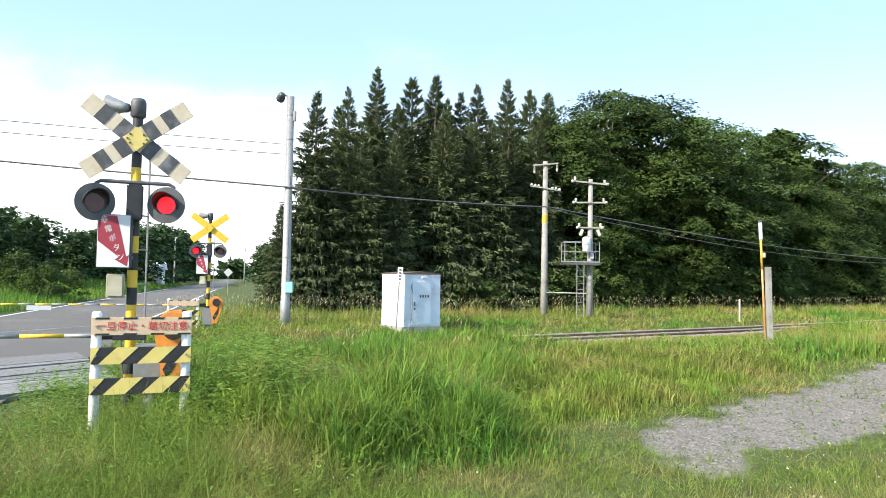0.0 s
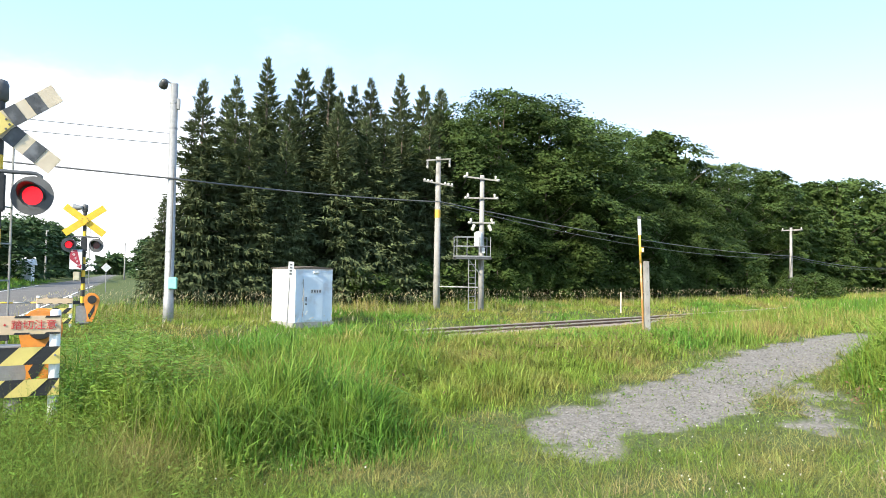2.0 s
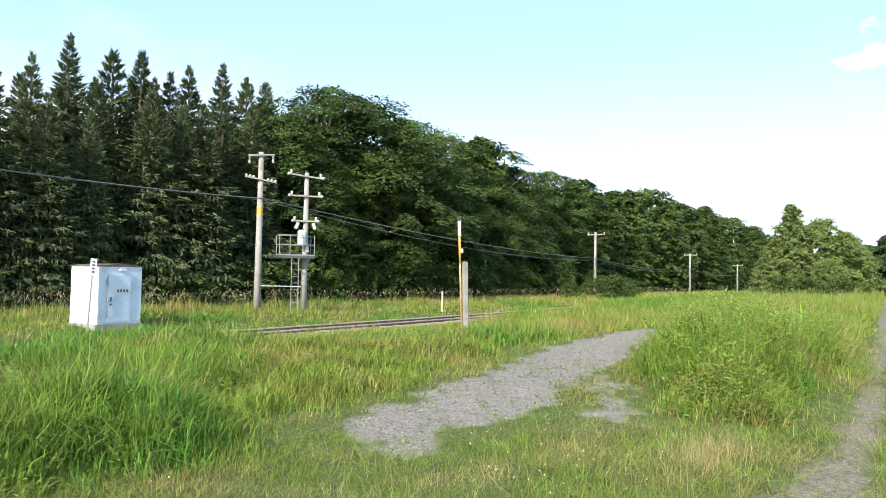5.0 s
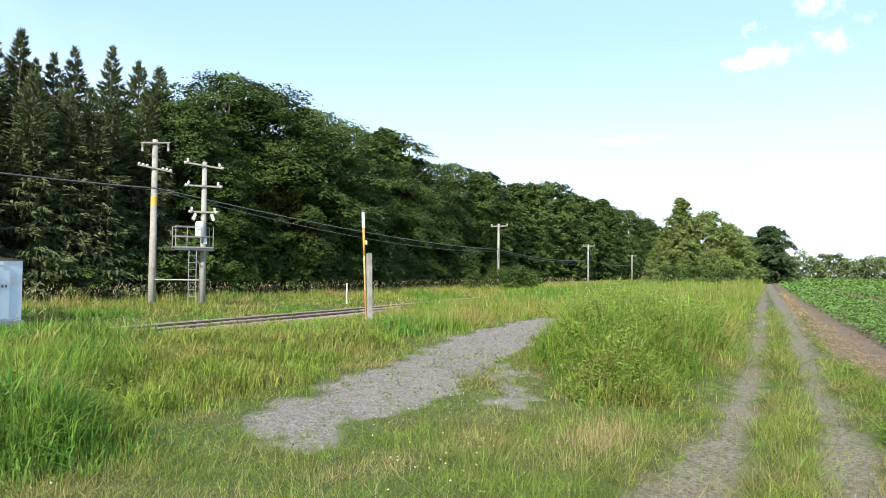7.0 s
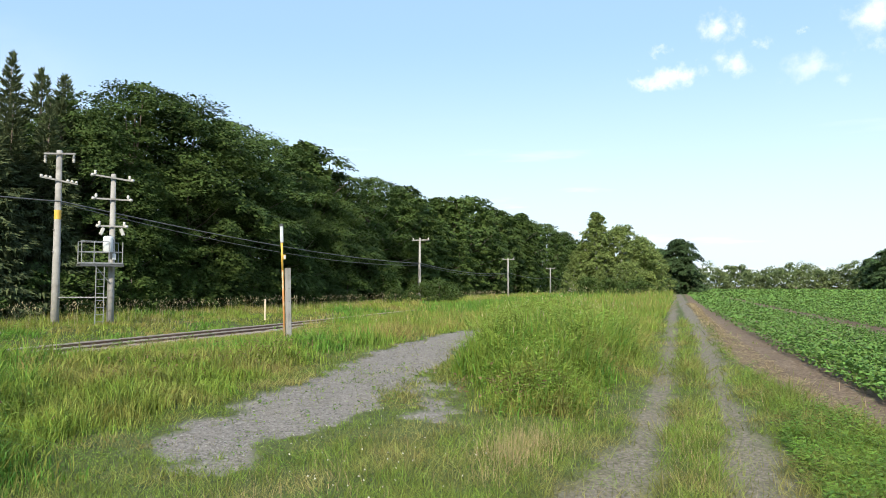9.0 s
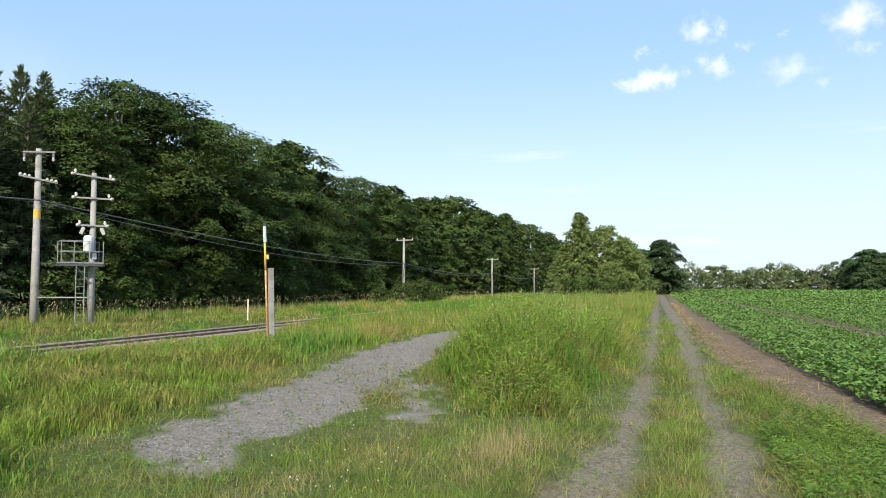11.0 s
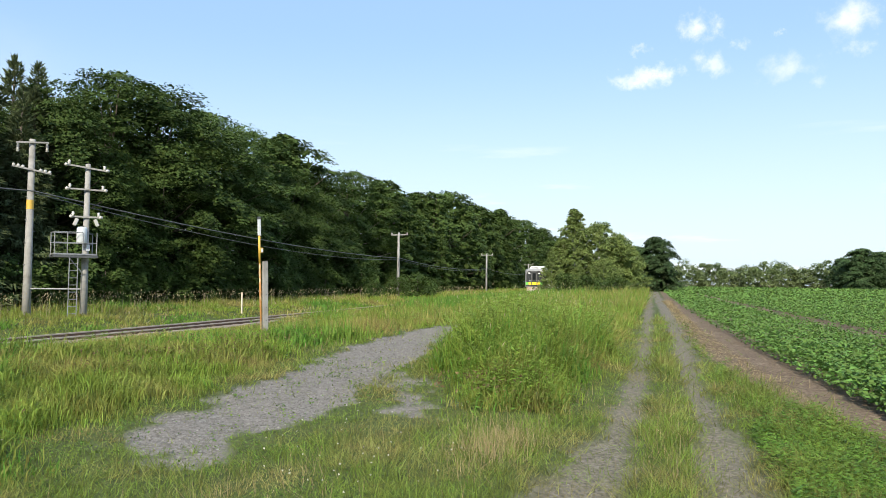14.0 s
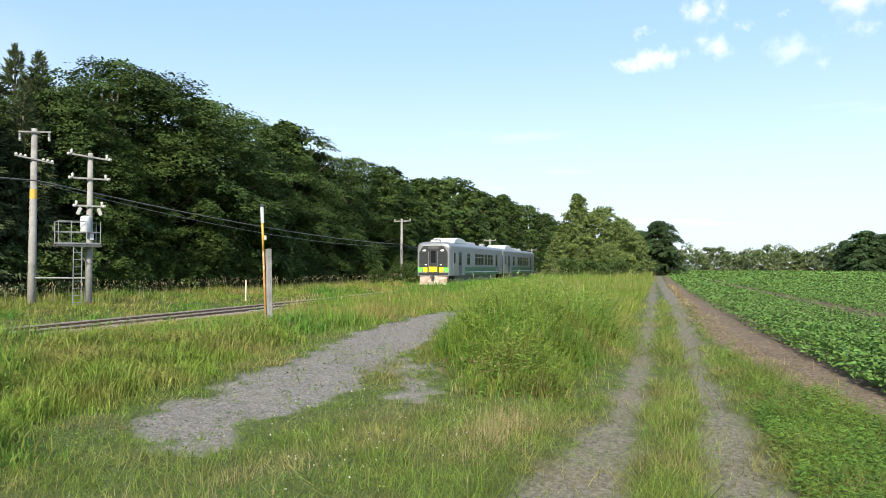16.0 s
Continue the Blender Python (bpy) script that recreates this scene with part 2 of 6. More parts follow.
    mint=material("mint_plastic", (0.25, 0.62, 0.52), 0.5),
    lamp_head=material("lamp_head_grey", (0.06, 0.065, 0.07), 0.4),
    headlight=material("headlight_lens", (0.9, 0.9, 0.88), 0.2, 0, 0.02, 5, emit=(1, 0.97, 0.9, 1.4)),
    cable=material("black_cable", (0.11, 0.11, 0.11), 0.6),
)


def ground_material():
    """Soil, thatch, gravel and tilled earth over one sheet, by masks stored on its points."""
    m = bpy.data.materials.new("ground")
    m.use_nodes = True
    nt = m.node_tree
    N, L = nt.nodes.new, nt.links.new
    b = nt.nodes["Principled BSDF"]
    b.inputs["Roughness"].default_value = 0.95
    b.inputs["Specular IOR Level"].default_value = 0.2
    geo = N("ShaderNodeNewGeometry")

    def tex(scale, detail=6):
        n = N("ShaderNodeTexNoise")
        n.inputs["Scale"].default_value, n.inputs["Detail"].default_value = scale, detail
        L(geo.outputs["Position"], n.inputs["Vector"])
        return n.outputs["Fac"]

    def ramp(fac, stops):
        r = N("ShaderNodeValToRGB")
        L(fac, r.inputs[0])
        e = r.color_ramp.elements
        while len(e) < len(stops):
            e.new(0.5)
        for k, (p, c) in zip(e, stops):
            k.position, k.color = p, (*c, 1)
        return r.outputs[0]

    def mixed(f, a, c):
        x = N("ShaderNodeMix")
        x.data_type = "RGBA"
        L(f, x.inputs["Factor"])
        L(a, x.inputs["A"])
        L(c, x.inputs["B"])
        return x.outputs["Result"]

    def mask(name):
        a = N("ShaderNodeAttribute")
        a.attribute_name = name
        return a.outputs["Fac"]

    turf = mixed(tex(0.35, 4), ramp(tex(9, 8), [(0.3, (0.035, 0.048, 0.016)), (0.55, (0.075, 0.105, 0.028)), (0.75, (0.13, 0.14, 0.05))]),
                 ramp(tex(14, 8), [(0.3, (0.045, 0.058, 0.02)), (0.6, (0.09, 0.11, 0.035)), (0.75, (0.16, 0.145, 0.07))]))
    vor = N("ShaderNodeTexVoronoi")
    vor.inputs["Scale"].default_value = 26
    L(geo.outputs["Position"], vor.inputs["Vector"])
    grav = mixed(tex(2.5), ramp(vor.outputs["Color"], [(0.1, (0.13, 0.12, 0.108)), (0.5, (0.225, 0.21, 0.19)), (0.9, (0.34, 0.32, 0.29))]),
                 ramp(tex(45, 4), [(0.3, (0.10, 0.09, 0.078)), (0.7, (0.23, 0.21, 0.185))]))
    rut = ramp(tex(22, 8), [(0.3, (0.085, 0.08, 0.055)), (0.5, (0.165, 0.145, 0.11)), (0.72, (0.25, 0.225, 0.18))])
    soil = mixed(tex(1.4, 5), ramp(tex(11, 8), [(0.3, (0.055, 0.036, 0.023)), (0.7, (0.12, 0.082, 0.054))]),
                 ramp(tex(16, 8), [(0.32, (0.10, 0.068, 0.046)), (0.52, (0.22, 0.165, 0.115)), (0.7, (0.40, 0.32, 0.22))]))
    col = mixed(mask("soil"), turf, soil)
    col = mixed(mask("rut"), col, rut)
    col = mixed(mask("gravel"), col, grav)
    L(col, b.inputs["Base Color"])
    bp = N("ShaderNodeBump")
    bp.inputs["Strength"].default_value, bp.inputs["Distance"].default_value = 0.7, 0.03
    L(tex(24, 8), bp.inputs["Height"])
    L(bp.outputs[0], b.inputs["Normal"])
    return m


# ---------------------------------------------------------------- mesh helpers
class Geo:
    """Gathers points and faces of one mesh."""

    def __init__(self):
        self.v, self.f = [], []

    def add(self, verts, faces):
        n = len(self.v)
        self.v.extend(tuple(p) for p in verts)
        self.f.extend([tuple(i + n for i in q) for q in faces])
        return self

    def box(self, c, s, m=None):
        x, y, z = (k / 2 for k in s)
        p = [Vector(q) for q in ((-x, -y, -z), (x, -y, -z), (x, y, -z), (-x, y, -z), (-x, -y, z), (x, -y, z), (x, y, z), (-x, y, z))]
        p = [(m @ q if m is not None else q) + Vector(c) for q in p]
        return self.add(p, [(0, 3, 2, 1), (4, 5, 6, 7), (0, 1, 5, 4), (1, 2, 6, 5), (2, 3, 7, 6), (3, 0, 4, 7)])

    def tube(self, path, radii, sides=10):
        pts = [Vector(p) for p in path]
        if isinstance(radii, (int, float)):
            radii = [radii] * len(pts)
        v, f = [], []
        for i, p in enumerate(pts):
            d = (pts[min(i + 1, len(pts) - 1)] - pts[max(i - 1, 0)]).normalized()
            a = d.orthogonal().normalized() if abs(d.z) > 0.95 else d.cross(Vector((0, 0, 1))).normalized()
            b = d.cross(a)
            for k in range(sides):
                w = 2 * math.pi * k / sides
                v.append(p + (a * math.cos(w) + b * math.sin(w)) * radii[i])
        for i in range(len(pts) - 1):
            for k in range(sides):
                q = (k + 1) % sides
                f.append((i * sides + k, i * sides + q, (i + 1) * sides + q, (i + 1) * sides + k))
        f.append(tuple(range(sides))[::-1])
        f.append(tuple(range((len(pts) - 1) * sides, len(pts) * sides)))
        return self.add(v, f)

    def lathe(self, profile, c=(0, 0, 0), axis="z", sides=20):
        """profile: rows of radius and height along the axis."""
        v, f = [], []
        for r, h in profile:
            for k in range(sides):
                w = 2 * math.pi * k / sides
                a, b = r * math.cos(w), r * math.sin(w)
                q = {"z": (a, b, h), "y": (a, h, -b), "x": (h, a, b)}[axis]
                v.append(Vector(q) + Vector(c))
        for i in range(len(profile) - 1):
            for k in range(sides):
                q = (k + 1) % sides
                f.append((i * sides + k, i * sides + q, (i + 1) * sides + q, (i + 1) * sides + k))
        f.append(tuple(range(sides))[::-1])
        f.append(tuple(range((len(profile) - 1) * sides, len(profile) * sides)))
        return self.add(v, f)

    def prism(self, outline, y0, y1):
        """An outline in x and z, drawn out from y0 to y1."""
        n = len(outline)
        v = [(x, y0, z) for x, z in outline] + [(x, y1, z) for x, z in outline]
        f = [tuple(range(n)), tuple(range(2 * n - 1, n - 1, -1))]
        f += [(i, (i + 1) % n + 0, (i + 1) % n + n, i + n)[::-1] for i in range(n)]
        return self.add(v, f)


def to_mesh(name, g, mat, bevel=0.0, smooth=False):
    me = bpy.data.meshes.new(name)
    me.from_pydata(g.v, [], g.f)
    bm = bmesh.new()
    bm.from_mesh(me)
    bmesh.ops.recalc_face_normals(bm, faces=bm.faces)
    if bevel:
        es = [e for e in bm.edges if len(e.link_faces) == 2 and e.calc_face_angle(0) > 0.7]
        bmesh.ops.bevel(bm, geom=es, offset=bevel, segments=2, affect="EDGES", clamp_overlap=True)
    bm.to_mesh(me)
    bm.free()
    for m in (mat if isinstance(mat, (list, tuple)) else [mat]):
        me.materials.append(m)
    if smooth:
        me.polygons.foreach_set("use_smooth", [True] * len(me.polygons))
    return me


def part(name, g, mat, parent=None, label="", bevel=0.0, smooth=False, m=None):
    ob = new(name, to_mesh(name, g, mat, bevel, smooth))
    if parent is not None:
        ob.parent = parent
    if m is not None:
        ob.matrix_basis = m
    return tagged(ob, label)


def thing(name, m, label, category, group="", kind=""):
    ob = new(name)
    ob.matrix_basis = m
    ob.empty_display_size = 0.2
    return tagged(ob, label, category, group, kind)


def array_mesh(name, verts, tris, mat, smooth=False):
    """A mesh from arrays of points and of triangles."""
    me = bpy.data.meshes.new(name)
    verts, tris = np.ascontiguousarray(verts, np.float32), np.ascontiguousarray(tris, np.int32)
    me.vertices.add(len(verts))
    me.vertices.foreach_set("co", verts.ravel())
    me.loops.add(tris.size)
    me.loops.foreach_set("vertex_index", tris.ravel())
    k = tris.shape[1]
    me.polygons.add(len(tris))
    me.polygons.foreach_set("loop_start", np.arange(0, tris.size, k, dtype=np.int32))
    me.polygons.foreach_set("loop_total", np.full(len(tris), k, np.int32))
    me.materials.append(mat)
    me.update(calc_edges=True)
    if smooth:
        me.polygons.foreach_set("use_smooth", np.ones(len(tris), bool))
    return me


def lettering(text, size, mat, parent, m, label=""):
    cu = bpy.data.curves.new("lettering", "FONT")
    cu.body, cu.size, cu.align_x, cu.align_y, cu.extrude = text, size, "CENTER", "CENTER", 0.001
    tmp = new("lettering", cu)
    me = bpy.data.meshes.new_from_object(tmp.evaluated_get(bpy.context.evaluated_depsgraph_get()))
    bpy.data.objects.remove(tmp)
    me.materials.clear()
    me.materials.append(mat)
    ob = new("lettering", me)
    ob.parent, ob.matrix_basis = parent, m
    return tagged(ob, label)


def wave(x, y, k, s=0.0):
    """Cheap smooth noise, about -1 to 1."""
    return (np.sin(x * k * 1.0 + 1.7 * np.sin(y * k * 0.83 + s) + s) + np.sin(y * k * 1.21 + 1.3 * np.sin(x * k * 0.67 + 2.1 * s) + 2 * s)
            + 0.6 * np.sin((x + y) * k * 1.9 + s * 3) + 0.4 * np.sin((x - 1.3 * y) * k * 3.1 + s * 5)) / 3.0


def step(v, a, b):
    t = np.clip((v - a) / (b - a), 0, 1)
    return t * t * (3 - 2 * t)


# ---------------------------------------------------------------- the lie of the land
ROAD_DIR = Vector((math.cos(radians(69.7)), math.sin(radians(69.7)), 0))
ROAD_SIDE = Vector((ROAD_DIR.y, -ROAD_DIR.x, 0))     # to the right of the way ahead
ROAD_R, ROAD_L = -3.0, -9.2


def road_across(x, y):
    return x * ROAD_SIDE.x + y * ROAD_SIDE.y


def track_y(x):
    x = np.asarray(x, float)
    return 17.15 - 0.0145 * np.clip(16 - x, 0, 60) ** 2 * np.where(x < 16, 1, 0)


def track_z(x):   # rail head
    return -0.16 + 0.10 * step(np.asarray(x, float), 25, 60)


def gravel_mask(x, y):
    lo = np.interp(x, [4.6, 5.3, 5.6, 6.5, 8.9, 10.9, 13.2, 17.4, 22.6, 27.7], [4.3, 4.05, 3.75, 3.8, 3.9, 4.2, 4.5, 5.2, 5.6, 6.9])
    hi = np.interp(x, [4.6, 5.4, 6.5, 7.6, 9.5, 11.0, 13.1, 15.7, 20.6, 24.9, 27.7], [4.3, 4.6, 5.4, 5.7, 5.9, 6.1, 6.5, 7.0, 7.5, 7.4, 7.0])
    e = 0.24 * wave(x, y, 2.3, 0.4) + 0.20 * wave(x, y, 6.1, 1.4) + 0.14 * wave(x, y, 15.0, 0.2)
    main = np.minimum(y - lo, hi - y) + e
    # turf creeps in over the worn end
    main = main - (0.50 * np.clip(wave(x, y, 3.1, 5.2) + 0.55, 0, 1) + 0.22 * wave(x, y, 9.0, 2.7)) * (1 - step(x, 5.9, 7.6))
    side = 0.50 - np.abs(y - (2.85 + 0.42 * (x - 8.4))) + 1.6 * e - 0.22
    side = np.where((x > 8.2) & (x < 12.0), side, -1)
    return step(np.maximum(main, side), -0.06, 0.16)


def rut_mask(x, y):
    wl = np.interp(x, [2, 6.2, 8.2, 11.5, 24, 44, 92], [0.55, 0.33, 0.21, 0.17, 0.19, 0.25, 0.30])
    wr = np.interp(x, [2, 6.3, 8.8, 11.9, 17, 25, 45, 92], [0.55, 0.30, 0.18, 0.15, 0.24, 0.30, 0.38, 0.46])
    cl = np.interp(x, [0, 4, 6.2, 8.2, 11.5, 24, 44, 92, 200], [1.2, 0.8, 0.60, 0.42, 0.35, 0.31, 0.45, 0.8, 1.2])
    cr = np.interp(x, [0, 4, 6.3, 8.8, 11.9, 17, 25, 45, 92, 200], [-0.9, -0.65, -0.50, -0.55, -0.50, -0.55, -0.60, -0.50, -0.1, 0.3])
    e = 0.10 * wave(x, y, 3.0, 0.9) + 0.10 * wave(x, y, 11.0, 2.2)
    d = np.minimum(np.abs(y - cl) - wl, np.abs(y - cr) - wr) + e
    return step(-d, -0.12, 0.12) * step(x, 2.0, 4.5)


def soil_edge(x):
    return np.interp(x, [0, 9, 11.2, 13.5, 17.4, 25, 45, 60, 300], [-2.6, -2.15, -1.6, -1.3, -1.0, -0.88, -0.9, -0.8, -0.5])


def crop_edge(x):
    return np.interp(x, [0, 10.8, 13.9, 17.8, 28, 45, 77, 300], [-2.75, -2.55, -2.45, -2.25, -2.0, -1.75, -1.6, -1.2])


def soil_mask(x, y):
    e = 0.16 * wave(x, y, 2.1, 3.1) + 0.1 * wave(x, y, 7.0, 1.2)
    return step(soil_edge(x) - y + e, -0.15, 0.2)


def ground_z(x, y):
    x, y = np.asarray(x, float), np.asarray(y, float)
    z = 0.035 * wave(x, y, 0.9, 0.3) + 0.012 * wave(x, y, 3.7, 1.1)
    z = z - 0.05 * rut_mask(x, y) - 0.03 * gravel_mask(x, y)
    # the low bank between the gravel and the farm track
    bank = np.exp(-((y - (2.5 + 0.10 * (x - 10))) / 1.3) ** 2) * step(x, 8.0, 13) * (1 - step(x, 30, 60))
    z = z + 0.22 * bank
    t = np.abs(y - track_y(x))
    bed = np.where(x < 4.5, -0.13, track_z(x) - 0.20)
    z = z * step(t, 1.5, 4.0) + bed * (1 - step(t, 1.5, 4.0))
    r = road_across(x, y)
    on = step(r, ROAD_L - 1.5, ROAD_L) * (1 - step(r, ROAD_R, ROAD_R + 1.2))
    z = z * (1 - on) + (-0.16) * on
    z = z + 1.45 * step(-r, -ROAD_L + 0.5, -ROAD_L + 9) * step(y, 22, 34) * (1 - step(y, 150, 260))
    # tilled rows of the field
    f = step(crop_edge(x) - y, 0.0, 0.5)
    return z * (1 - 0.7 * f) - 0.04 * f


def coords(lo, hi, fine_lo, fine_hi, fine, grow):
    c = list(np.arange(fine_lo, fine_hi + 1e-6, fine))
    s = fine
    while c[-1] < hi:
        s *= grow
        c.append(c[-1] + s)
    s = fine
    while c[0] > lo:
        s *= grow
        c.insert(0, c[0] - s)
    return np.array(c)


def make_ground():
    xs = coords(-900, 2500, 2.0, 27, 0.13, 1.10)
    ys = coords(-1500, 1500, -3.2, 8.2, 0.12, 1.10)
    X, Y = np.meshgrid(xs, ys, indexing="ij")
    x, y = X.ravel(), Y.ravel()
    V = np.stack([x, y, ground_z(x, y)], 1)
    nx, ny = len(xs), len(ys)
    i = (np.arange(nx - 1)[:, None] * ny + np.arange(ny - 1)[None]).ravel()
    me = array_mesh("ground", V, np.stack([i, i + ny, i + ny + 1, i + 1], 1), ground_material(), True)
    for nm, val in (("gravel", gravel_mask(x, y)), ("rut", rut_mask(x, y)), ("soil", soil_mask(x, y))):
        a = me.attributes.new(nm, "FLOAT", "POINT")
        a.data.foreach_set("value", val.astype(np.float32))
    tagged(new("ground", me), "rough grassy ground with gravel patch, wheel ruts and tilled soil", "ground", kind="structure")


make_ground()


def strip(name, a0, a1, s0, s1, z, mat, thick=0.12, cuts=60):
    """A slab along the road, from a0 to a1 across it and from s0 to s1 along it."""
    g = Geo()
    n = 6
    v, f = [], []
    for i in range(cuts + 1):
        s = s0 + (s1 - s0) * (i / cuts) ** 2
        for k in range(n + 1):
            a = a0 + (a1 - a0) * k / n
            p = ROAD_SIDE * a + ROAD_DIR * s
            crown = 0.05 * (1 - (2 * k / n - 1) ** 2)
            v.append((p.x, p.y, z + crown))
    for i in range(cuts):
        for k in range(n):
            q = i * (n + 1) + k
            f.append((q, q + 1, q + n + 2, q + n + 1))
    m = len(v)
    v += [(p[0], p[1], p[2] - thick) for p in v]
    f += [tuple(j + m for j in q)[::-1] for q in f]
    for i in range(cuts):
        for k in (0, n):
            q = i * (n + 1) + k
            f.append((q, q + n + 1, q + n + 1 + m, q + m))
    g.add(v, f)
    return part(name, g, mat)


def make_road():
    ob = strip("road", ROAD_L, ROAD_R, -25, 600, -0.12, M["asphalt"], 0.14, 80)
    tagged(ob, "worn grey asphalt country road crossing the rails", "road", kind="structure")
    # white edge lines, worn
    for a in (ROAD_L + 0.35, ROAD_R - 0.45):
        for s0, s1 in ((21.5, 90), (-20, 6.0)):
            g = Geo()
            z = -0.12 + 0.012 + 0.05 * (1 - (2 * (a - ROAD_L) / (ROAD_R - ROAD_L) - 1) ** 2)
            c = ROAD_SIDE * a + ROAD_DIR * ((s0 + s1) / 2)
            g.box((c.x, c.y, z), (s1 - s0, 0.12, 0.012), Matrix.Rotation(radians(69.7), 3, "Z"))
            part("edge_line", g, M["white"], ob)
    # deck of the crossing: long timbers beside and between the rails
    deck = thing("crossing_deck", pose(0, 0, 0), "grey timber crossing deck laid between the rails", "crossing deck", kind="structure")
    for j, off in enumerate((-2.2, -1.85, -1.5, -1.15, -0.80, -0.31, 0.0, 0.31, 0.80, 1.15, 1.5, 1.85, 2.2)):
        v, f = [], []
        wd = 0.165 if abs(off) > 0.5 else 0.145
        xs = np.linspace(-7.5, 2.7, 9)
        for x in xs:
            y = float(track_y(x)) + off
            for dy, dz in ((-wd, -0.1), (wd, -0.1), (wd, 0.0), (-wd, 0.0)):
                v.append((x, y + dy, -0.055 + dz + 0.006 * math.sin(j * 5.1)))
        for i in range(8):
            for k in range(4):
                q = (k + 1) % 4
                f.append((i * 4 + k, i * 4 + q, i * 4 + 4 + q, i * 4 + 4 + k))
        f += [(3, 2, 1, 0), (32, 33, 34, 35)]
        part("plank", Geo().add(v, f), M["deck"], deck)


make_road()


def make_track():
    track = thing("railway_track", pose(0, 0, 0), "single rusty railway track on ballast with dark sleepers", "railway track", kind="structure")
    xs = np.concatenate([np.arange(-60, 110, 1.0), np.arange(110, 640, 8.0)])
    head = [(-0.033, 0.0), (0.033, 0.0), (0.033, -0.04), (0.012, -0.055), (0.012, -0.125), (0.062, -0.145), (0.062, -0.155),
            (-0.062, -0.155), (-0.062, -0.145), (-0.012, -0.125), (-0.012, -0.055), (-0.033, -0.04)]
    n = len(head)
    for side in (-0.5665, 0.5665):
        v, f = [], []
        for x in xs:
            for dy, dz in head:
                v.append((x, float(track_y(x)) + side + dy, float(track_z(x)) + dz))
        for i in range(len(xs) - 1):
            for k in range(n):
                q = (k + 1) % n
                f.append((i * n + k, i * n + q, i * n + n + q, i * n + n + k))
        f += [tuple(range(n))[::-1], tuple(range((len(xs) - 1) * n, len(xs) * n))]
        me = to_mesh("rail", Geo().add(v, f), [M["rail"], M["rail_top"]])
        for p in me.polygons:
            if p.center.z > float(track_z(p.center.x)) - 0.035:
                p.material_index = 1
        ob = new("rail", me)
        ob.parent = track
    prof = [(-2.3, -0.34), (-1.6, -0.15), (-1.2, -0.10), (1.2, -0.12), (1.5, -0.18), (2.3, -0.36)]
    v, f = [], []
    rng = random.Random(3)
    bx = np.concatenate([np.arange(5.5, 60, 0.35), np.arange(60, 620, 6.0)])
    for x in bx:
        for dy, dz in prof:
            v.append((x, float(track_y(x)) + dy + rng.uniform(-0.06, 0.06), float(track_z(x)) + dz + rng.uniform(-0.025, 0.025)))
    for i in range(len(bx) - 1):
        for k in range(5):
            q = i * 6 + k
            f.append((q, q + 6, q + 7, q + 1))
    part("ballast", Geo().add(v, f), M["ballast"], track)
    sl = to_mesh("sleeper", Geo().box((0, 0, 0), (0.22, 2.1, 0.16)), M["sleeper"], 0.012)
    for k in range(90):
        x = 5.2 + 0.62 * k
        ob = new("sleeper", sl)
        ob.parent = track
        slope = math.degrees(math.atan2(float(track_y(x + 0.5) - track_y(x - 0.5)), 1))
        ob.matrix_basis = pose(x, float(track_y(x)), float(track_z(x)) - 0.235, 0, 0, slope + rng.uniform(-1.5, 1.5))


make_track()


# ---------------------------------------------------------------- trees
def leaf_cards(P, D, U, length, width, rng):
    """Diamond leaves at P, along D, with their flats towards U."""
    D = D / np.linalg.norm(D, axis=1, keepdims=True)
    S = np.cross(D, U)
    S = S / (np.linalg.norm(S, axis=1, keepdims=True) + 1e-9)
    n = len(P)
    L, W = np.asarray(length)[:, None], np.asarray(width)[:, None]
    U2 = np.cross(S, D)
    V = np.stack([P, P + D * L * 0.45 + S * W * 0.5 + U2 * W * 0.12, P + D * L, P + D * L * 0.45 - S * W * 0.5 + U2 * W * 0.12], 1).reshape(-1, 3)
    i = np.arange(n)[:, None] * 4
    T = np.concatenate([i + [[0, 1, 2]], i + [[0, 2, 3]]], 1).reshape(-1, 3)
    return V, T


def slim_cards(P, D, U, length, width):
    """Small pointed sprays or leaves of one triangle each."""
    D = D / np.linalg.norm(D, axis=1, keepdims=True)
    S = np.cross(D, U)
    S = S / (np.linalg.norm(S, axis=1, keepdims=True) + 1e-9)
    L, W = np.asarray(length)[:, None], np.asarray(width)[:, None]
    V = np.stack([P - S * W * 0.5, P + S * W * 0.5, P + D * L], 1).reshape(-1, 3)
    return V, np.arange(len(P) * 3).reshape(-1, 3)


def unit(rng, n):
    v = rng.normal(size=(n, 3))
    return v / np.linalg.norm(v, axis=1, keepdims=True)


